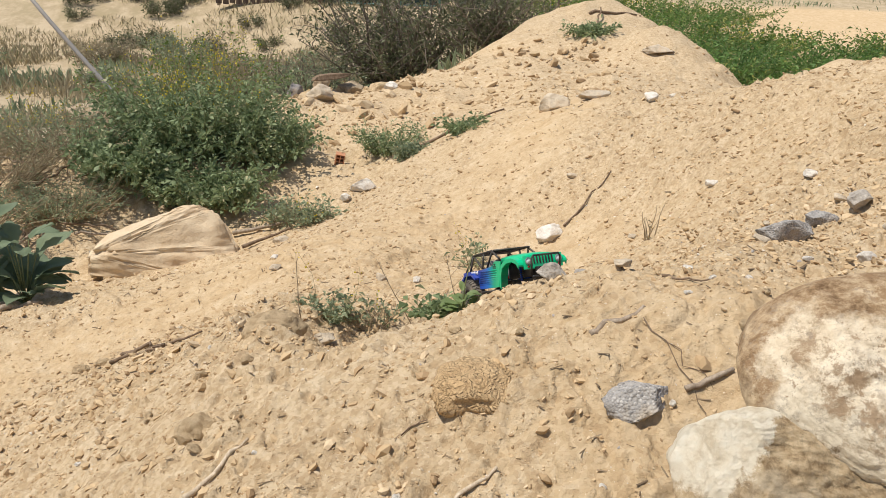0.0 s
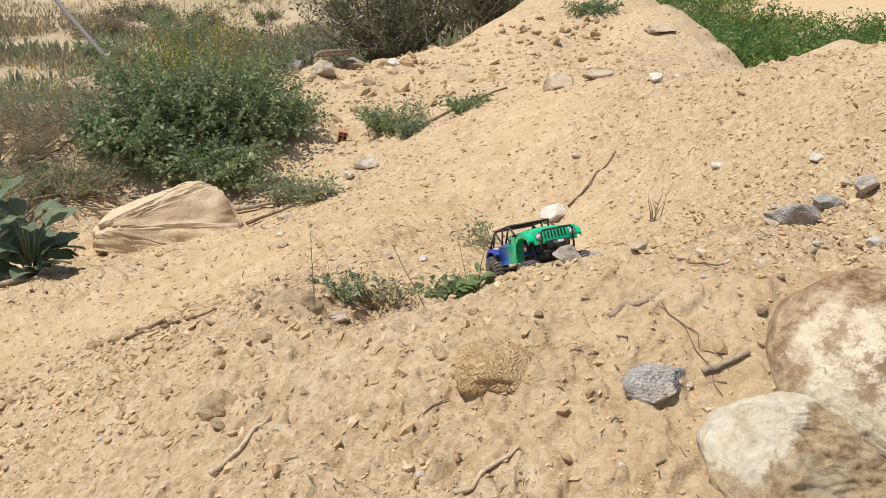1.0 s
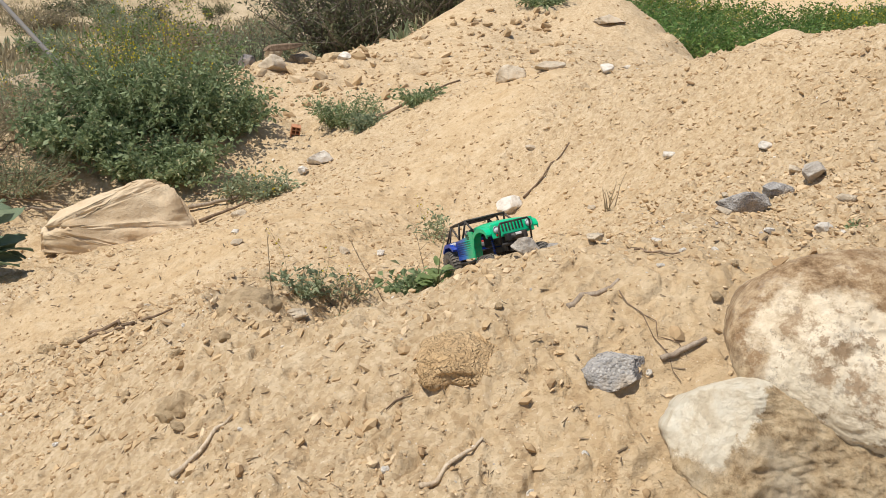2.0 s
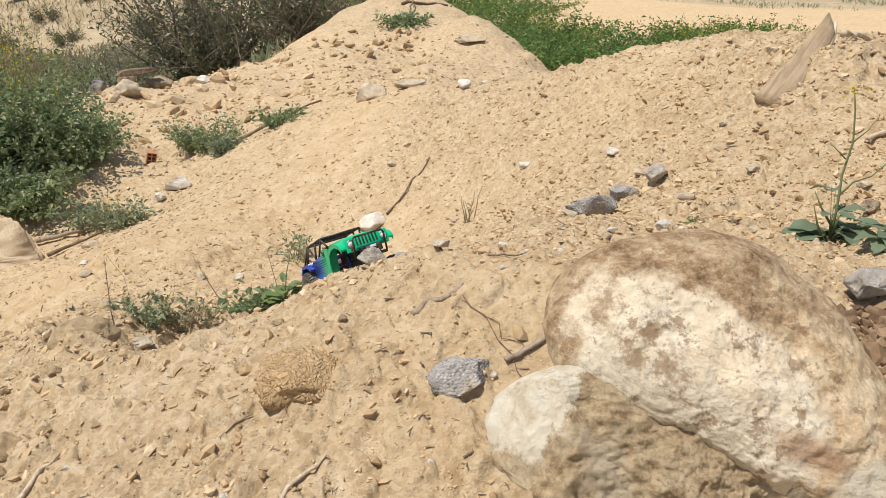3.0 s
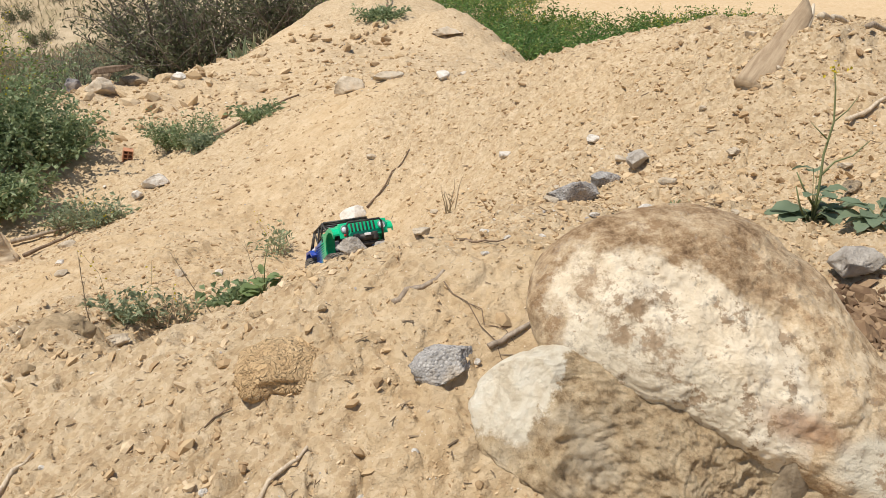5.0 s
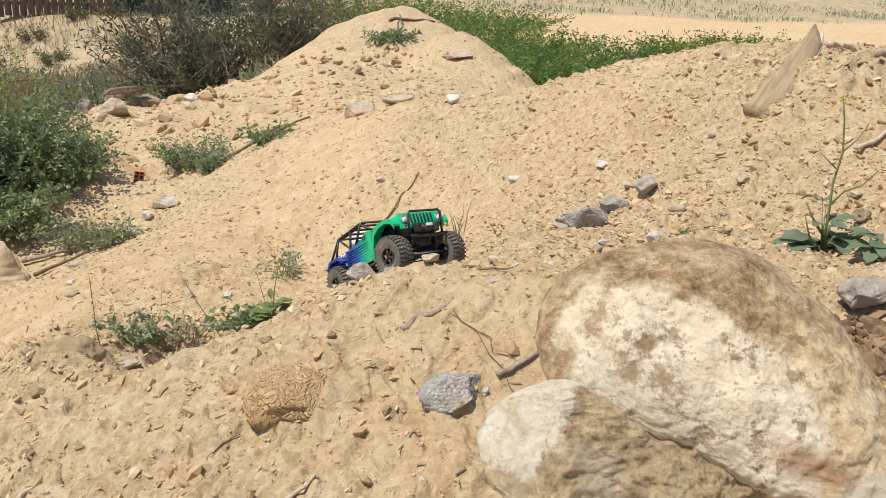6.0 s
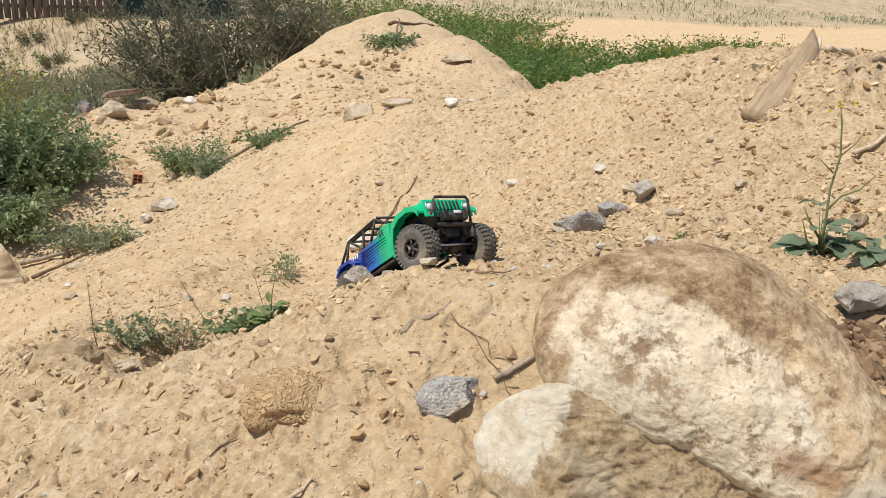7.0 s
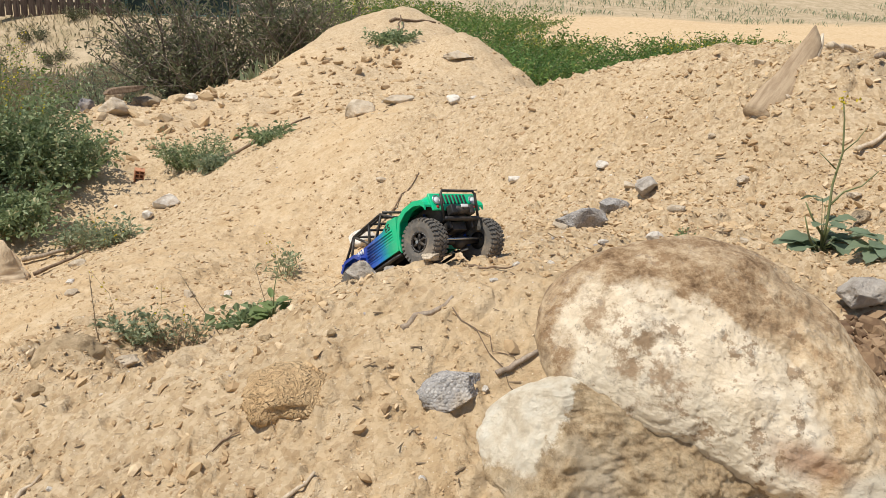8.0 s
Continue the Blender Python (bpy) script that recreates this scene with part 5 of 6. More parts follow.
CRACKLED = crackled_material()
rock("soil_hump", "rounded hump of baked reddish soil with fine cracks", "soil", 0.10, 1.50, (0.100, 0.080, 0.045), CRACKLED, 201, 10, (14, 0), sink=0.80, facets=4, cut=(0.8, 0.95), rough=0.16)
rock("soil_hump", "rounded hump of packed sandy soil", "soil", -0.42, 2.12, (0.085, 0.07, 0.055), CLOD, 202, 30, sink=0.7, facets=5, cut=(0.75, 0.95), rough=0.16)
rock("soil_hump", "low cracked lump of dry soil", "soil", -0.52, 1.72, (0.06, 0.05, 0.035), CLOD, 203, 70, sink=0.5, facets=6, rough=0.2)
for k, (x, y, s) in enumerate([(-0.30, 1.98, 0.022), (-0.16, 2.02, 0.026), (-0.02, 1.96, 0.018), (-0.22, 1.84, 0.016), (-0.46, 1.95, 0.02), (-0.60, 2.02, 0.018), (-0.34, 2.2, 0.024), (-0.1, 2.1, 0.022), (0.06, 1.78, 0.014), (0.24, 1.72, 0.013), (-0.7, 1.9, 0.018), (-0.5, 1.60, 0.016), (-0.42, 1.66, 0.014), (0.6, 1.5, 0.014), (0.68, 1.62, 0.012)]):
    ob = rock("clod", "dry broken soil clod on the sand", "clod", x, y, (s * 1.3, s, s * 0.8), CLOD, 210 + k, 47 * k, sink=0.25, level=3)
    ob["group"] = "soil clods in the trough"


# ---------------------------------------------------------------- plants
def sprouts(rng, count, spread, height, lean, base=0.15):
    """Stems that rise from a patch: a list of point lists."""
    out = []
    for _ in range(count):
        a, r = rng.uniform(0, 6.283), math.sqrt(rng.random())
        start = (spread[0] * base * r * math.cos(a) * 3, spread[1] * base * r * math.sin(a) * 3, 0)
        way = (lean * spread[0] * r * math.cos(a), lean * spread[1] * r * math.sin(a), height)
        long = math.hypot(way[0], way[1], way[2]) * rng.uniform(0.55, 1.05)
        out.append(wander(rng, start, way, long, 6, 0.16))
    return out


def leafy_plant(name, label, category, x, y, spread, height, stems, per_stem, leaf, leaf_mat, stem_mat, seed, flowers=0, flower_mat=None, stem_r=0.004, lean=0.9, low=0.1, narrow=0.4, droop=0.25, tall=1.0, sink=0.02):
    """A bush or weed: stems, leaves along them and, if asked, flowers at the tops of some longer stalks."""
    rng, nrng = random.Random(seed), np.random.default_rng(seed)
    plant = empty(name, pose(x, y, ground_z(x, y) - sink), label, category)
    lines = sprouts(rng, stems, spread, height, lean)
    bm = bmesh.new()
    for line in lines:
        tube(bm, line, [stem_r * (1 - 0.8 * k / 6) for k in range(7)], 5, False)
    stalk_tops = []
    for line in sprouts(rng, flowers, (spread[0] * 0.8, spread[1] * 0.8), height * tall, 0.7):
        tube(bm, line, [stem_r * 0.6 * (1 - 0.6 * k / 6) for k in range(7)], 4, False)
        stalk_tops.append(line)
    part("stalk_mass", bm, stem_mat, plant)["kind"] = "stuff"
    pos, way, size = [], [], []
    for line in lines:
        for _ in range(per_stem):
            t = (low + (1 - low) * rng.random() ** 0.8) * 5.999
            k = int(t)
            p = line[k].lerp(line[k + 1], t - k)
            off = Vector((rng.gauss(0, 1), rng.gauss(0, 1), rng.gauss(0.25, 0.7))).normalized()
            pos.append(p + off * rng.random() * leaf * 0.8)
            way.append(off + 0.4 * (line[k + 1] - line[k]).normalized())
            size.append(leaf * rng.uniform(0.5, 1.25))
    size = np.array(size)
    v, f = leaves(np.array(pos), np.array(way), size, size * narrow * nrng.uniform(0.7, 1.3, len(size)), nrng, droop=droop)
    raw("foliage", v, f, leaf_mat, plant, "", False)["kind"] = "stuff"
    if flowers:
        pos, way = [], []
        for line in stalk_tops:
            for _ in range(9):
                t = rng.uniform(3.2, 5.99)
                p = line[int(t)].lerp(line[int(t) + 1], t - int(t))
                off = Vector((rng.gauss(0, 1), rng.gauss(0, 1), rng.gauss(0.5, 0.7))).normalized()
                pos.append(p + off * leaf * 0.35)
                way.append(off)
        size = nrng.uniform(0.2, 0.42, len(pos)) * leaf
        v, f = leaves(np.array(pos), np.array(way), size, size * 0.9, nrng, droop=0)
        raw("blossom", v, f, flower_mat, plant, "tiny yellow flowers", False)["kind"] = "stuff"
    return plant


def broad_leaf(length, width, wave, rng):
    """One large lobed leaf along +x with a bent midrib, as a mesh of its own."""
    bm, rows = bmesh.new(), []
    for i in range(9):
        t = i / 8
        half = width * 0.5 * math.sin(math.pi * min(1, t * 0.93 + 0.07)) ** 0.7 * (1 + 0.14 * math.sin(t * 19 + wave))
        row = []
        for j in range(-3, 4):
            s = j / 3
            row.append(bm.verts.new((length * t, half * s, 0.10 * length * t - 0.30 * length * t * t + 0.18 * half * abs(s) + 0.06 * length * math.sin(6 * t + 2.5 * s + wave) * abs(s) + rng.uniform(-1, 1) * 0.006 * length)))
        rows.append(row)
    for a, b in zip(rows, rows[1:]):
        for j in range(6):
            bm.faces.new((a[j], a[j + 1], b[j + 1], b[j]))
    return bm


def broad_plant(name, label, x, y, leaves_at, seed, stalk=None, mat=None):
    """A weed with large leaves, each a part: leaves_at gives turn, lift, height, length."""
    rng = random.Random(seed)
    plant = empty(name, pose(x, y, ground_z(x, y) - 0.01), label, "weed")
    for k, (turn, lift, high, long) in enumerate(leaves_at):
        ob = part("leaf", broad_leaf(long, long * rng.uniform(0.55, 0.8), k * 1.3, rng), mat or BROAD_LEAF, plant)
        reach = long * 0.35
        root = Vector((reach * math.cos(radians(turn)), reach * math.sin(radians(turn)), high))
        ob.matrix_basis = Matrix.Translation(root) @ pose(0, 0, 0, rng.uniform(-20, 20), -lift, turn)
        part("leaf_stalk", tube(bmesh.new(), [(0, 0, 0), root * 0.5 + Vector((0, 0, 0.01)), root], [long * 0.025, long * 0.02, long * 0.015], 6), STEM, plant)
    for line, r in stalk or ():
        part("stalk", tube(bmesh.new(), line, [r * (1 - 0.6 * k / (len(line) - 1)) for k in range(len(line))], 6), STEM, plant)
    return plant


# the big flowering bush beside the slab, in three clumps that grew together
leafy_plant("bush", "dense green bush with small yellow flowers above the slab", "bush", -2.05, 7.15, (0.72, 0.6), 0.64, 190, 62, 0.055, LEAF, STEM, 1, 46, YELLOW, 0.006, tall=1.7, narrow=0.42)
leafy_plant("bush", "dense green bush spreading over the sand", "bush", -1.50, 7.15, (0.52, 0.5), 0.45, 120, 52, 0.05, LEAF, STEM, 2, 8, YELLOW, 0.005, tall=1.4, narrow=0.5)
leafy_plant("bush", "green bush between dry brush and slab", "bush", -2.42, 6.55, (0.45, 0.45), 0.38, 90, 48, 0.055, LEAF, STEM, 3, 0, None, 0.005, narrow=0.55)
leafy_plant("bush", "low green growth behind the slab", "bush", -1.75, 6.35, (0.5, 0.35), 0.34, 90, 48, 0.052, LEAF, STEM, 4, 0, None, 0.005, narrow=0.5)
for k, (x, y, w, h) in enumerate([(-2.9, 8.6, 0.6, 0.75), (-2.2, 8.9, 0.7, 0.8), (-3.6, 7.6, 0.6, 0.55), (-4.3, 8.4, 0.8, 0.6)]):
    leafy_plant("weed", "thin yellow-green flowering weeds behind the bush", "weed", x, y, (w, w * 0.7), h, 60, 22, 0.05, BRIGHT_LEAF if k < 2 else GREY_LEAF, DRY_STEM, 10 + k, 26, YELLOW, 0.004, tall=1.25, narrow=0.3)
for k, (x, y, w, h) in enumerate([(-3.0, 6.9, 0.55, 0.42), (-3.35, 6.3, 0.5, 0.40), (-2.75, 6.0, 0.4, 0.3), (-3.9, 6.9, 0.7, 0.6), (-3.2, 5.5, 0.4, 0.35), (-4.4, 7.4, 0.8, 0.6)]):
    leafy_plant("dry_brush", "tangle of dead grey-brown brush beside the bush", "brush", x, y, (w, w * 0.8), h, 130, 24, 0.04, DRY_LEAF if k % 2 else GREY_LEAF, DRY_STEM, 20 + k, 0, None, 0.006, lean=1.3, narrow=0.25)
for k in range(14):
    rr = random.Random(300 + k)
    x, y = rr.uniform(-3.5, -2.3), rr.uniform(5.3, 7.0)
    a = rr.uniform(0, 6.283)
    stick("branch", "dead grey branch lying in the brush", ((x, y), (x + 0.5 * math.cos(a), y + 0.4 * math.sin(a))), 0.011, GREY_WOOD if k % 2 else DARK_STICK, 300 + k, 0.12, 0.03 + 0.05 * rr.random(), "branch")

# large-leaved plant at the low edge of the heap
rr = random.Random(8)
broad_plant("weed", "large-leaved grey-green weed at the edge of the heap", -2.35, 4.62, [(rr.uniform(0, 360), rr.uniform(0, 55), rr.uniform(0.02, 0.42), rr.uniform(0.14, 0.24)) for _ in range(30)], 8)
broad_plant("weed", "large-leaved dark green weed beside another", -2.65, 4.75, [(rr.uniform(0, 360), rr.uniform(0, 55), rr.uniform(0.05, 0.62), rr.uniform(0.16, 0.26)) for _ in range(30)], 9)

# weeds on the sand
leafy_plant("weed", "grey-green weed tuft on the sandy slope", "weed", -0.42, 7.2, (0.28, 0.22), 0.26, 60, 36, 0.036, LEAF, STEM, 30, 0, None, 0.004, lean=1.2)
leafy_plant("weed", "small grey-green tuft beside a larger one", "weed", -0.20, 6.85, (0.12, 0.10), 0.12, 40, 28, 0.045, GREY_LEAF, STEM, 31, 0, None, 0.004, lean=1.2)
leafy_plant("weed", "low green weed on the sandy slope", "weed", 0.22, 6.7, (0.15, 0.10), 0.10, 36, 26, 0.045, LEAF, STEM, 32, 0, None, 0.003, lean=1.3)
leafy_plant("weed", "small dry weed by the chalk-white stone", "weed", -0.88, 5.85, (0.18, 0.14), 0.20, 34, 18, 0.045, GREY_LEAF, DRY_STEM, 33, 4, YELLOW, 0.003)
leafy_plant("weed", "small weed under the bush", "weed", -1.10, 6.05, (0.2, 0.16), 0.2, 34, 18, 0.045, GREY_LEAF, DRY_STEM, 34, 0, None, 0.003)
leafy_plant("weed", "green weed on the dune crest", "weed", 2.0, 11.6, (0.30, 0.2), 0.16, 40, 26, 0.07, LEAF, STEM, 35, 0, None, 0.005, lean=1.3)
leafy_plant("weed", "thin grey weed behind the trough", "weed", 0.22, 4.25, (0.10, 0.08), 0.16, 16, 12, 0.035, GREY_LEAF, DRY_STEM, 36, 2, YELLOW, 0.002, tall=1.8)
leafy_plant("weed", "small thin weed on the crumbly slope", "weed", 1.28, 2.2, (0.04, 0.03), 0.03, 14, 12, 0.018, LEAF, STEM, 37, 0, None, 0.0012)
leafy_plant("weed", "tiny green weed beside the boulder", "weed", 0.30, 1.12, (0.025, 0.02), 0.03, 16, 12, 0.014, LEAF, STEM, 38, 0, None, 0.001)
leafy_plant("dead_stalks", "dead brown stalks on the slope", "stalks", 0.95, 3.6, (0.04, 0.04), 0.20, 7, 2, 0.02, DRY_LEAF, DRY_STEM, 39, 0, None, 0.004)

# weeds in the trough behind the ridge
leafy_plant("weed", "grey-green rosette weed in the trough", "weed", -0.31, 2.54, (0.11, 0.07), 0.11, 26, 15, 0.026, GREY_LEAF, STEM, 40, 2, YELLOW, 0.0016, lean=1.1, tall=2.6, narrow=0.45)
leafy_plant("weed", "half-dry grey weed in the trough", "weed", -0.20, 2.58, (0.10, 0.06), 0.11, 20, 9, 0.022, GREY_LEAF, DRY_STEM, 41, 2, YELLOW, 0.0018, lean=1.1, tall=1.7)
leafy_plant("weed", "low grey weed mat in the trough", "weed", -0.09, 2.45, (0.12, 0.06), 0.08, 14, 10, 0.022, GREY_LEAF, STEM, 42, 0, None, 0.0015, lean=1.4)
leafy_plant("weed", "green weed beside the crawler in the trough", "weed", 0.02, 2.06, (0.07, 0.05), 0.09, 22, 16, 0.030, LEAF, STEM, 43, 0, None, 0.0018, narrow=0.55)
rr = random.Random(9)
broad_plant("weed", "bright green broad-leaved weed in the trough", 0.08, 2.03, [(rr.uniform(0, 360), rr.uniform(0, 45), rr.uniform(0.01, 0.07), rr.uniform(0.028, 0.05)) for _ in range(18)], 10, [([(0, 0, 0), (0.005, 0.01, 0.09), (0.02, 0.03, 0.16)], 0.002)], BRIGHT_BROAD := leaf_material("fresh_broad_leaf", (0.14, 0.20, 0.07), (0.30, 0.38, 0.15), None))
for k, (x, y, dx, h) in enumerate([(-0.40, 2.44, -0.03, 0.22), (-0.05, 2.55, -0.12, 0.28), (-0.20, 2.5, 0.02, 0.14), (0.10, 2.6, -0.06, 0.22), (0.0, 2.5, 0.06, 0.16)]):
    rr = random.Random(60 + k)
    line = wander(rr, (x, y, ground_z(x, y)), (dx, 0, h), h, 6, 0.05)
    ob = empty("dry_stalk", pose(x, y, ground_z(x, y)), "thin dry flower stalk standing in the trough", "stalk")
    bm = bmesh.new()
    tube(bm, [p - Vector((x, y, ground_z(x, y))) for p in line], [0.002 - 0.0002 * j for j in range(7)], 5)
    part("stem", bm, DRY_STEM, ob)
    bm = bmesh.new()
    for j in (3, 4, 5):
        p = line[j] - Vector((x, y, ground_z(x, y)))
        tube(bm, [p, p + Vector((rr.uniform(-0.03, 0.03), rr.uniform(-0.02, 0.02), 0.025))], [0.0011, 0.0007], 4)
    part("side_growth", bm, DRY_STEM, ob)["kind"] = "stuff"

# the tall weed on the right-hand slope
rr = random.Random(11)
tall = [(0, 0, 0), (0.012, 0.01, 0.09), (0.015, 0.02, 0.18), (0.035, 0.03, 0.26), (0.03, 0.04, 0.34), (0.02, 0.045, 0.39)]
stalks = [(tall, 0.0042), ([(0.013, 0.012, 0.13), (0.05, 0.02, 0.16), (0.10, 0.02, 0.175), (0.15, 0.03, 0.21)], 0.003), ([(0, 0, 0.05), (-0.04, 0.0, 0.10), (-0.06, 0.01, 0.14)], 0.0035), ([(0.034, 0.03, 0.26), (0.07, 0.03, 0.29), (0.09, 0.03, 0.32)], 0.002), ([(0.016, 0.02, 0.22), (-0.03, 0.03, 0.26)], 0.002), ([(-0.01, 0, 0), (-0.05, -0.01, 0.06), (-0.07, -0.01, 0.11)], 0.0035)]
around = [(rr.uniform(0, 360), rr.uniform(-12, 12), rr.uniform(0.01, 0.05), rr.uniform(0.06, 0.10)) for _ in range(20)] + [(rr.uniform(0, 360), rr.uniform(-15, 20), rr.uniform(0.07, 0.15), rr.uniform(0.04, 0.06)) for _ in range(9)]
tall_weed = broad_plant("weed", "tall dusty-green weed with broad leaves on the slope", 1.44, 1.82, around, 12, stalks)
v, f = leaves(np.array([[0.02, 0.045, 0.385]] * 12) + np.random.default_rng(3).normal(0, 0.012, (12, 3)), np.random.default_rng(4).normal(0, 1, (12, 3)), np.full(12, 0.010), np.full(12, 0.008), np.random.default_rng(5), droop=0)
raw("flower_head", v, f, YELLOW, tall_weed, "small yellow-green flower head", False)["kind"] = "stuff"
broad_plant("weed", "low broad-leaved weed beside the tall one", 1.473, 1.638, [(rr.uniform(0, 360), rr.uniform(-5, 15), rr.uniform(0.01, 0.05), rr.uniform(0.045, 0.075)) for _ in range(18)], 13)


# ---------------------------------------------------------------- beyond the heap
def woody_shrub(name, label, x, y, spread, height, stems, leaf_count, leaf, leaf_mat, seed, thick=0.02):
    """A big shrub: many forked limbs from one root and a ragged crown of small leaves."""
    rng, nrng = random.Random(seed), np.random.default_rng(seed)
    shrub = empty(name, pose(x, y, ground_z(x, y) - 0.05), label, "shrub")
    bm, tips = bmesh.new(), []
    for _ in range(stems):
        a, r = rng.uniform(0, 6.283), rng.random() ** 0.6
        way = Vector((spread * r * math.cos(a), spread * r * math.sin(a), height * rng.uniform(0.6, 1.0)))
        line = wander(rng, (0.1 * math.cos(a), 0.1 * math.sin(a), 0), way, way.length * rng.uniform(0.7, 1.05), 7, 0.13)
        tube(bm, line, [thick * (1 - 0.85 * k / 7) for k in range(8)], 6, False)
        tips += [(line[k], line[k + 1], 1.0) for k in range(2, 7)]
        for k in (2, 3, 4, 5, 6):
            for _ in range(2):
                off = (line[k + 1] - line[k]).normalized() + 0.9 * Vector((rng.gauss(0, 1), rng.gauss(0, 1), rng.gauss(0.2, 0.6)))
                twig = wander(rng, line[k], off, way.length * rng.uniform(0.15, 0.35), 4, 0.2)
                tube(bm, twig, [thick * 0.35 * (1 - 0.8 * j / 4) for j in range(5)], 4, False)
                tips += [(twig[j], twig[j + 1], 0.8) for j in range(4)]
    part("branchwork", bm, BARK, shrub)["kind"] = "stuff"
    pick = nrng.integers(0, len(tips), leaf_count)
    t = nrng.random(leaf_count)[:, None]
    a, b = np.array([tuple(tips[i][0]) for i in pick]), np.array([tuple(tips[i][1]) for i in pick])
    pos = a + (b - a) * t + nrng.normal(0, leaf * 0.8, (leaf_count, 3))
    size = leaf * nrng.uniform(0.5, 1.3, leaf_count)
    v, f = leaves(pos, nrng.normal(0, 1, (leaf_count, 3)) + [0, 0, 0.4], size, size * 0.35, nrng)
    raw("crown", v, f, leaf_mat, shrub, "", False)["kind"] = "stuff"
    return shrub


woody_shrub("shrub", "large olive-brown shrub behind the dune", -0.55, 15.6, 2.2, 2.6, 60, 9500, 0.10, SHRUB_LEAF, 1, 0.032)
woody_shrub("shrub", "dense dark shrub against the dune", 0.9, 15.2, 1.3, 1.9, 40, 4500, 0.09, SHRUB_LEAF, 2, 0.026)
woody_shrub("shrub", "greyish shrub at the edge of the hollow", -2.3, 15.4, 1.4, 1.5, 34, 4500, 0.08, GREY_LEAF, 3, 0.02)
woody_shrub("shrub", "dry twiggy shrub in the hollow", -3.6, 16.4, 1.2, 1.0, 26, 3500, 0.08, DRY_LEAF, 4, 0.018)
part_of = [(-5.4, 19.2, 0.9), (-7.9, 20.6, 1.0), (-10.2, 19.0, 0.9), (-4.2, 18.8, 0.8), (-6.6, 17.2, 0.7), (-9.0, 16.6, 0.8), (-11.8, 21.5, 1.1), (-2.6, 19.6, 0.9), (-7.0, 22.4, 0.8), (-1.0, 20.4, 0.9), (-12.5, 17.5, 0.9), (-3.0, 21.8, 0.7)]
scrub = woody_shrub("scrub", "low grey-green scrub bush in the hollow", -5.4, 19.2, 0.8, 0.8, 22, 3200, 0.09, GREY_LEAF, 5, 0.014)
scrub["group"] = "scrub in the hollow"
dry = woody_shrub("scrub", "low dry brown scrub bush in the hollow", -7.9, 20.6, 0.9, 0.7, 24, 2600, 0.09, DRY_LEAF, 6, 0.014)
dry["group"] = "scrub in the hollow"
for k, (x, y, s) in enumerate(part_of[2:]):
    m = pose(x, y, ground_z(x, y) - 0.05, 0, 0, 67 * k)
    ob = copy_thing(dry if k % 2 else scrub, m)
    ob.scale = (s, s, s)
dot = woody_shrub("scrub", "small dark scrub tuft on the eroded bank", -8.0, 25.0, 0.42, 0.36, 12, 900, 0.07, SHRUB_LEAF, 7, 0.01)
dot["group"] = "tufts on the bank"
rr = random.Random(17)
for k in range(26):
    x, y = rr.uniform(-17, -0.5), rr.uniform(22.8, 27.5)
    ob = copy_thing(dot, pose(x, y, ground_z(x, y) - 0.05, 0, 0, 50 * k))
    ob.scale = (1, 1, 1) if k % 3 else (1.5, 1.5, 1.3)


def grass_patch(name, label, count, where, sizes, material, seed):
    """Dry blades and stalks over a stretch of ground, as one thing."""
    rng = np.random.default_rng(seed)
    x, y = where(rng, count)
    z = relief(x, y)
    way = np.stack([rng.normal(0, 0.4, len(x)), rng.normal(0, 0.4, len(x)), np.ones(len(x))], 1)
    size = rng.uniform(*sizes, len(x))
    v, f = leaves(np.stack([x, y, z - 0.01], 1), way, size, size * rng.uniform(0.08, 0.2, len(x)), rng, droop=0.1)
    return tagged(raw(name, v, f, material, None, "", False), label, "grass", kind="stuff")


def fan(x0, x1, y0, y1, clump, seed):
    def where(rng, n):
        x, y = rng.uniform(x0, x1, n * 4), rng.uniform(y0, y1, n * 4)
        keep = turned_noise(x, y, clump, seed) > 0.5
        return x[keep][:n], y[keep][:n]

    return where


grass_patch("dry_grass", "dry grass and weeds over the hollow", 8500, fan(-14, 0.5, 12.5, 21.5, 1.6, 31), (0.12, 0.42), DRY_LEAF, 1)
grass_patch("dry_grass", "greenish weeds over the hollow", 5500, fan(-13, 0.5, 12.0, 20.0, 1.2, 32), (0.10, 0.40), GREY_LEAF, 2)
grass_patch("dry_grass", "sparse dry grass on the eroded bank", 6000, fan(-17, 1, 22.5, 28, 1.0, 33), (0.08, 0.25), DRY_LEAF, 3)
grass_patch("dry_grass", "scrubby grass on the rise beyond the road", 7000, fan(5, 42, 38, 66, 2.5, 34), (0.10, 0.40), GREY_LEAF, 4)

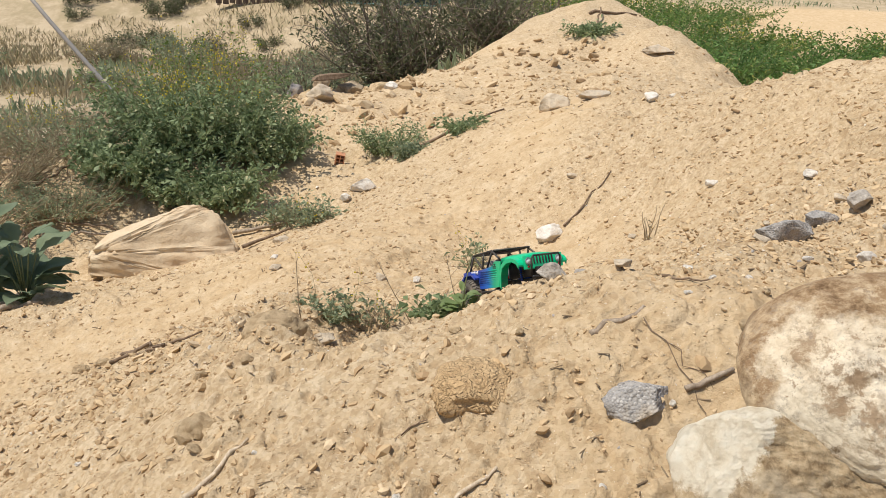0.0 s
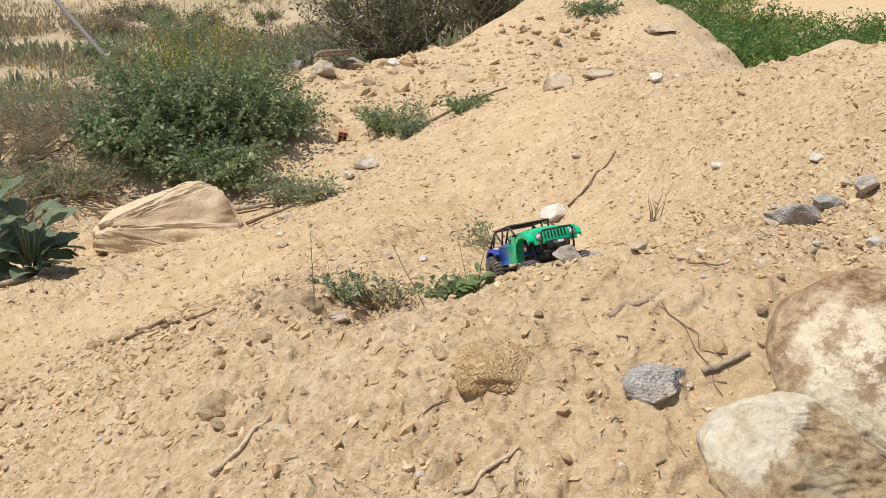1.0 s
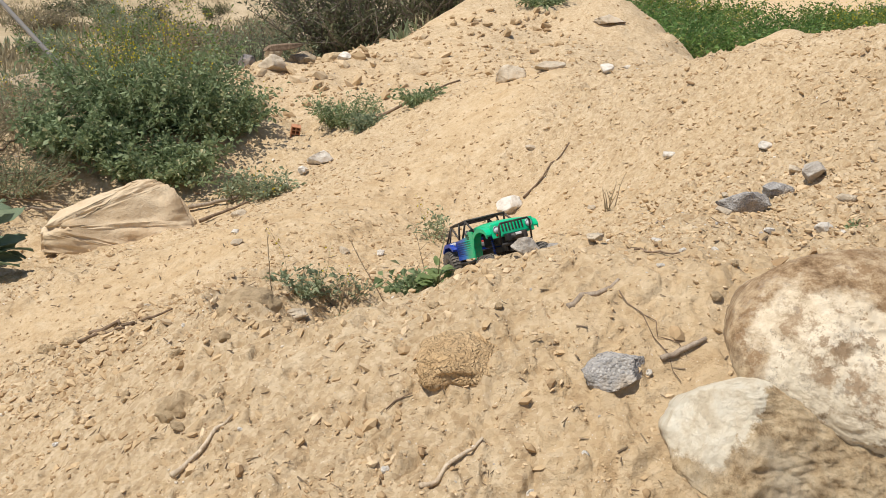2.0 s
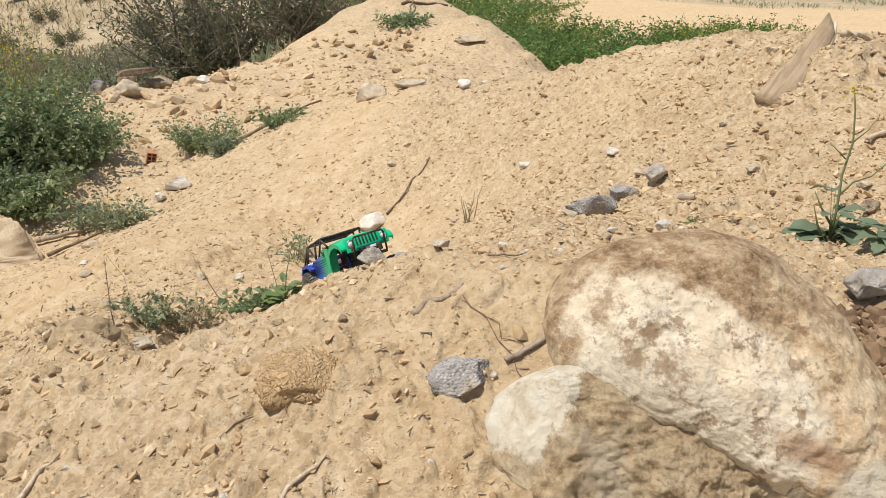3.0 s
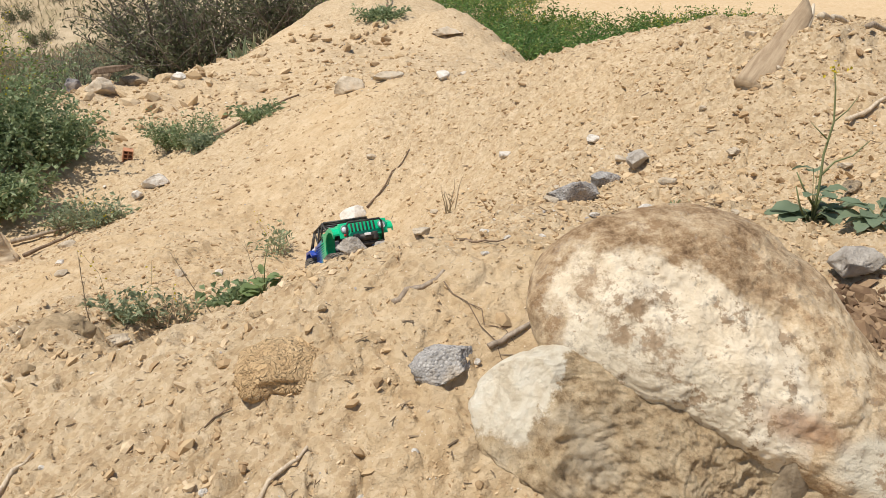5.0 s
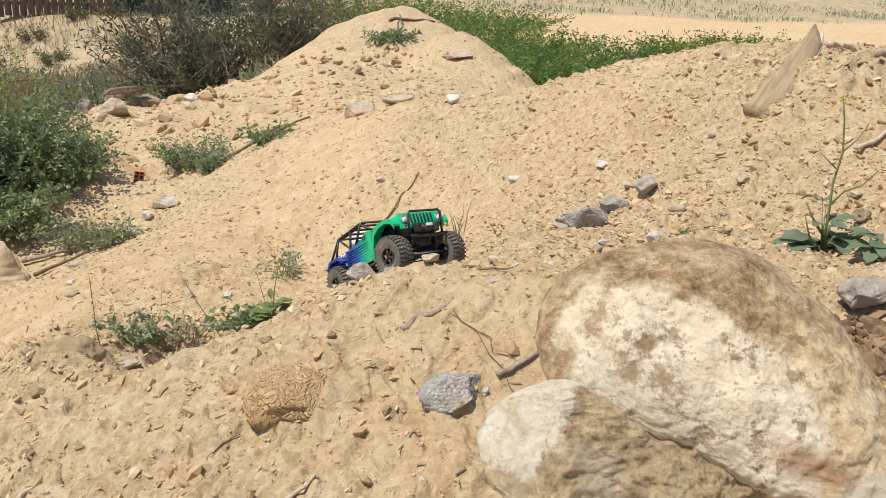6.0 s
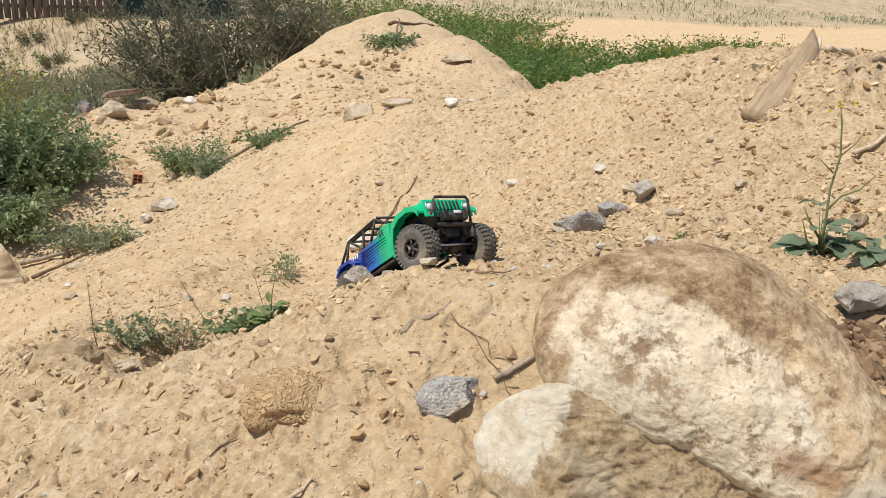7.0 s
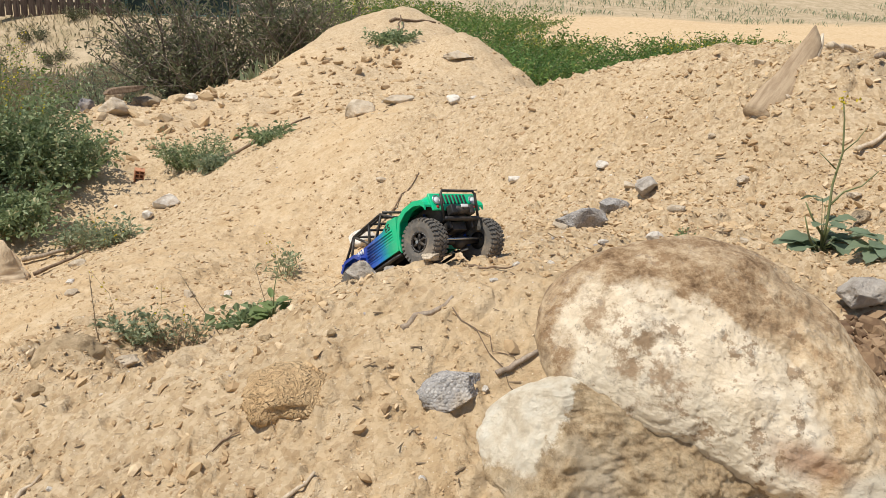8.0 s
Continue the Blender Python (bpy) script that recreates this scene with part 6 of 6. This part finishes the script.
# the green weeds between the heap and the dirt road
for k, (x, y, w, h) in enumerate([(5.2, 15.6, 1.3, 0.65), (6.6, 16.6, 1.5, 0.75), (8.2, 17.6, 1.5, 0.7), (6.0, 18.8, 1.6, 0.7), (4.6, 19.0, 1.6, 0.8), (9.8, 18.4, 1.6, 0.6), (5.6, 22.5, 2.0, 0.9), (4.0, 25, 2.4, 1.0), (7.6, 21.2, 1.6, 0.6), (6.6, 27, 2.4, 0.9), (3.4, 30, 2.6, 1.1), (11.4, 20.4, 1.6, 0.55), (13.2, 21.5, 1.6, 0.5), (2.6, 22.5, 1.8, 0.9), (9.0, 30, 2.2, 0.6)]):
    green = BRIGHT_LEAF if k in (5, 8, 11, 12, 14, 7, 10) else LEAF_MID
    leafy_plant("weed", "tall green weeds beside the dirt road", "weed", x, y, (w, w * 0.8), h, 120, 30, 0.11, green, STEM, 70 + k, 30, YELLOW if k in (5, 8, 11, 12, 7) else green, 0.007, tall=1.25, narrow=0.35)["group"] = "weeds beside the road"


# fences on top of the bank, with trees behind
def build_board_fence():
    fence = empty("board_fence", pose(-5.1, 26.6, ground_z(-5.1, 26.6)), "weathered brown board fence on the bank", "fence")
    n = 16
    for k in range(n):
        x = -1.5 + 3.0 * k / (n - 1)
        part("board", box(bmesh.new(), (0.17, 0.025, 1.5 + 0.05 * math.sin(k * 2.3)), (x, 0.003 * (k % 2), 0.68), (0, 0.6 * math.sin(k * 5.1), 0), 0.004), FENCE_WOOD, fence)
    for x in (-1.52, -0.5, 0.5, 1.52):
        part("post", box(bmesh.new(), (0.09, 0.09, 1.7), (x, 0.07, 0.72), (0, 0, 0), 0.01), GREY_WOOD, fence)
    for z in (0.3, 1.1):
        part("rail", box(bmesh.new(), (3.1, 0.04, 0.08), (0, 0.035, z), (0, 0, 0), 0.006), FENCE_WOOD, fence)
    return fence


def build_mesh_fence():
    fence = empty("mesh_fence", pose(-2.35, 26.9, ground_z(-2.35, 26.9)), "green metal fence with dark netting on the bank", "fence")
    for x in (-1.15, -0.8, 0.0, 1.15, 2.3):
        part("post", tube(bmesh.new(), [(x, 0, -0.1), (x, 0, 1.9)], 0.045, 8), TEAL, fence)
    for z in (0.08, 0.95, 1.85):
        part("rail", tube(bmesh.new(), [(-1.15, 0, z), (2.3, 0, z)], 0.025, 6), TEAL, fence)
    part("netting", box(bmesh.new(), (3.4, 0.006, 1.75), (0.575, 0.04, 0.95)), NET, fence, "dark green shade netting", False)
    return fence


FENCE_WOOD = wood_material("brown_boards", (0.21, 0.15, 0.115), (0.10, 0.07, 0.055), 6)
TEAL = plain_material("teal_paint", (0.10, 0.22, 0.20), 0.5, dust=0.3)
NET = plain_material("dark_green_net", (0.022, 0.045, 0.04), 0.8, dust=0.1)
build_board_fence()
build_mesh_fence()
woody_shrub("tree", "leafy tree behind the fence", -8.3, 29.5, 1.9, 3.4, 26, 5000, 0.16, SHRUB_LEAF, 21, 0.06)
woody_shrub("tree", "pale-leaved tree behind the board fence", -6.2, 29.8, 1.9, 3.2, 26, 5000, 0.15, GREY_LEAF, 22, 0.06)
woody_shrub("tree", "dark leafy tree behind the green fence", -2.2, 29.8, 2.0, 3.6, 26, 5500, 0.16, LEAF, 23, 0.06)
woody_shrub("tree", "dark leafy tree beyond the shrub", 0.8, 30.5, 2.2, 3.6, 26, 5500, 0.17, SHRUB_LEAF, 24, 0.06)


def hang(t):
    """How far the front wheels drop from the body, as on stretched springs in the trough; sized to fit the camera's
    view.
    """
    return 0.036 * (1 - min(1.0, max(0.0, (t - 4.7) / 1.1)))


def motions():
    """The crawler rocks on the back of the ridge, then climbs over it; its wheels roll with it."""
    walk(toy_car, [(t, pose(x, y, z, lean, nose, head)) for t, x, y, z, lean, nose, head in CAR_ROWS])
    spin, last, turns = 0.0, Vector(CAR_ROWS[0][1:4]), []
    for t, x, y, z, *_ in CAR_ROWS:
        spin += math.degrees((Vector((x, y, z)) - last).length / TYRE_R) * (1 if y < last.y else -1)
        last = Vector((x, y, z))
        turns.append((t, spin))
    for wheel, (x, y, steer) in zip(car_wheels, ((AXLE_X, -TRACK, 10), (AXLE_X, TRACK, 10), (-AXLE_X, -TRACK, 0), (-AXLE_X, TRACK, 0))):
        rows = []
        for (t0, a0), (t1, a1) in zip(turns, turns[1:]):
            steps = max(1, math.ceil(abs(a1 - a0) / 60))
            rows += [(t0 + (t1 - t0) * k / steps, a0 + (a1 - a0) * k / steps) for k in range(steps)]
        rows.append(turns[-1])
        walk(wheel, [(t, pose(x, y, HUB_Z - hang(t) * (x > 0), 0, 0, steer) @ pose(0, 0, 0, 0, a, 0)) for t, a in rows])
    walk(car_axles[0], [(t, pose(0, 0, -hang(t))) for t in (0, 4.7, 5.3, 5.8, 8)])



motions()
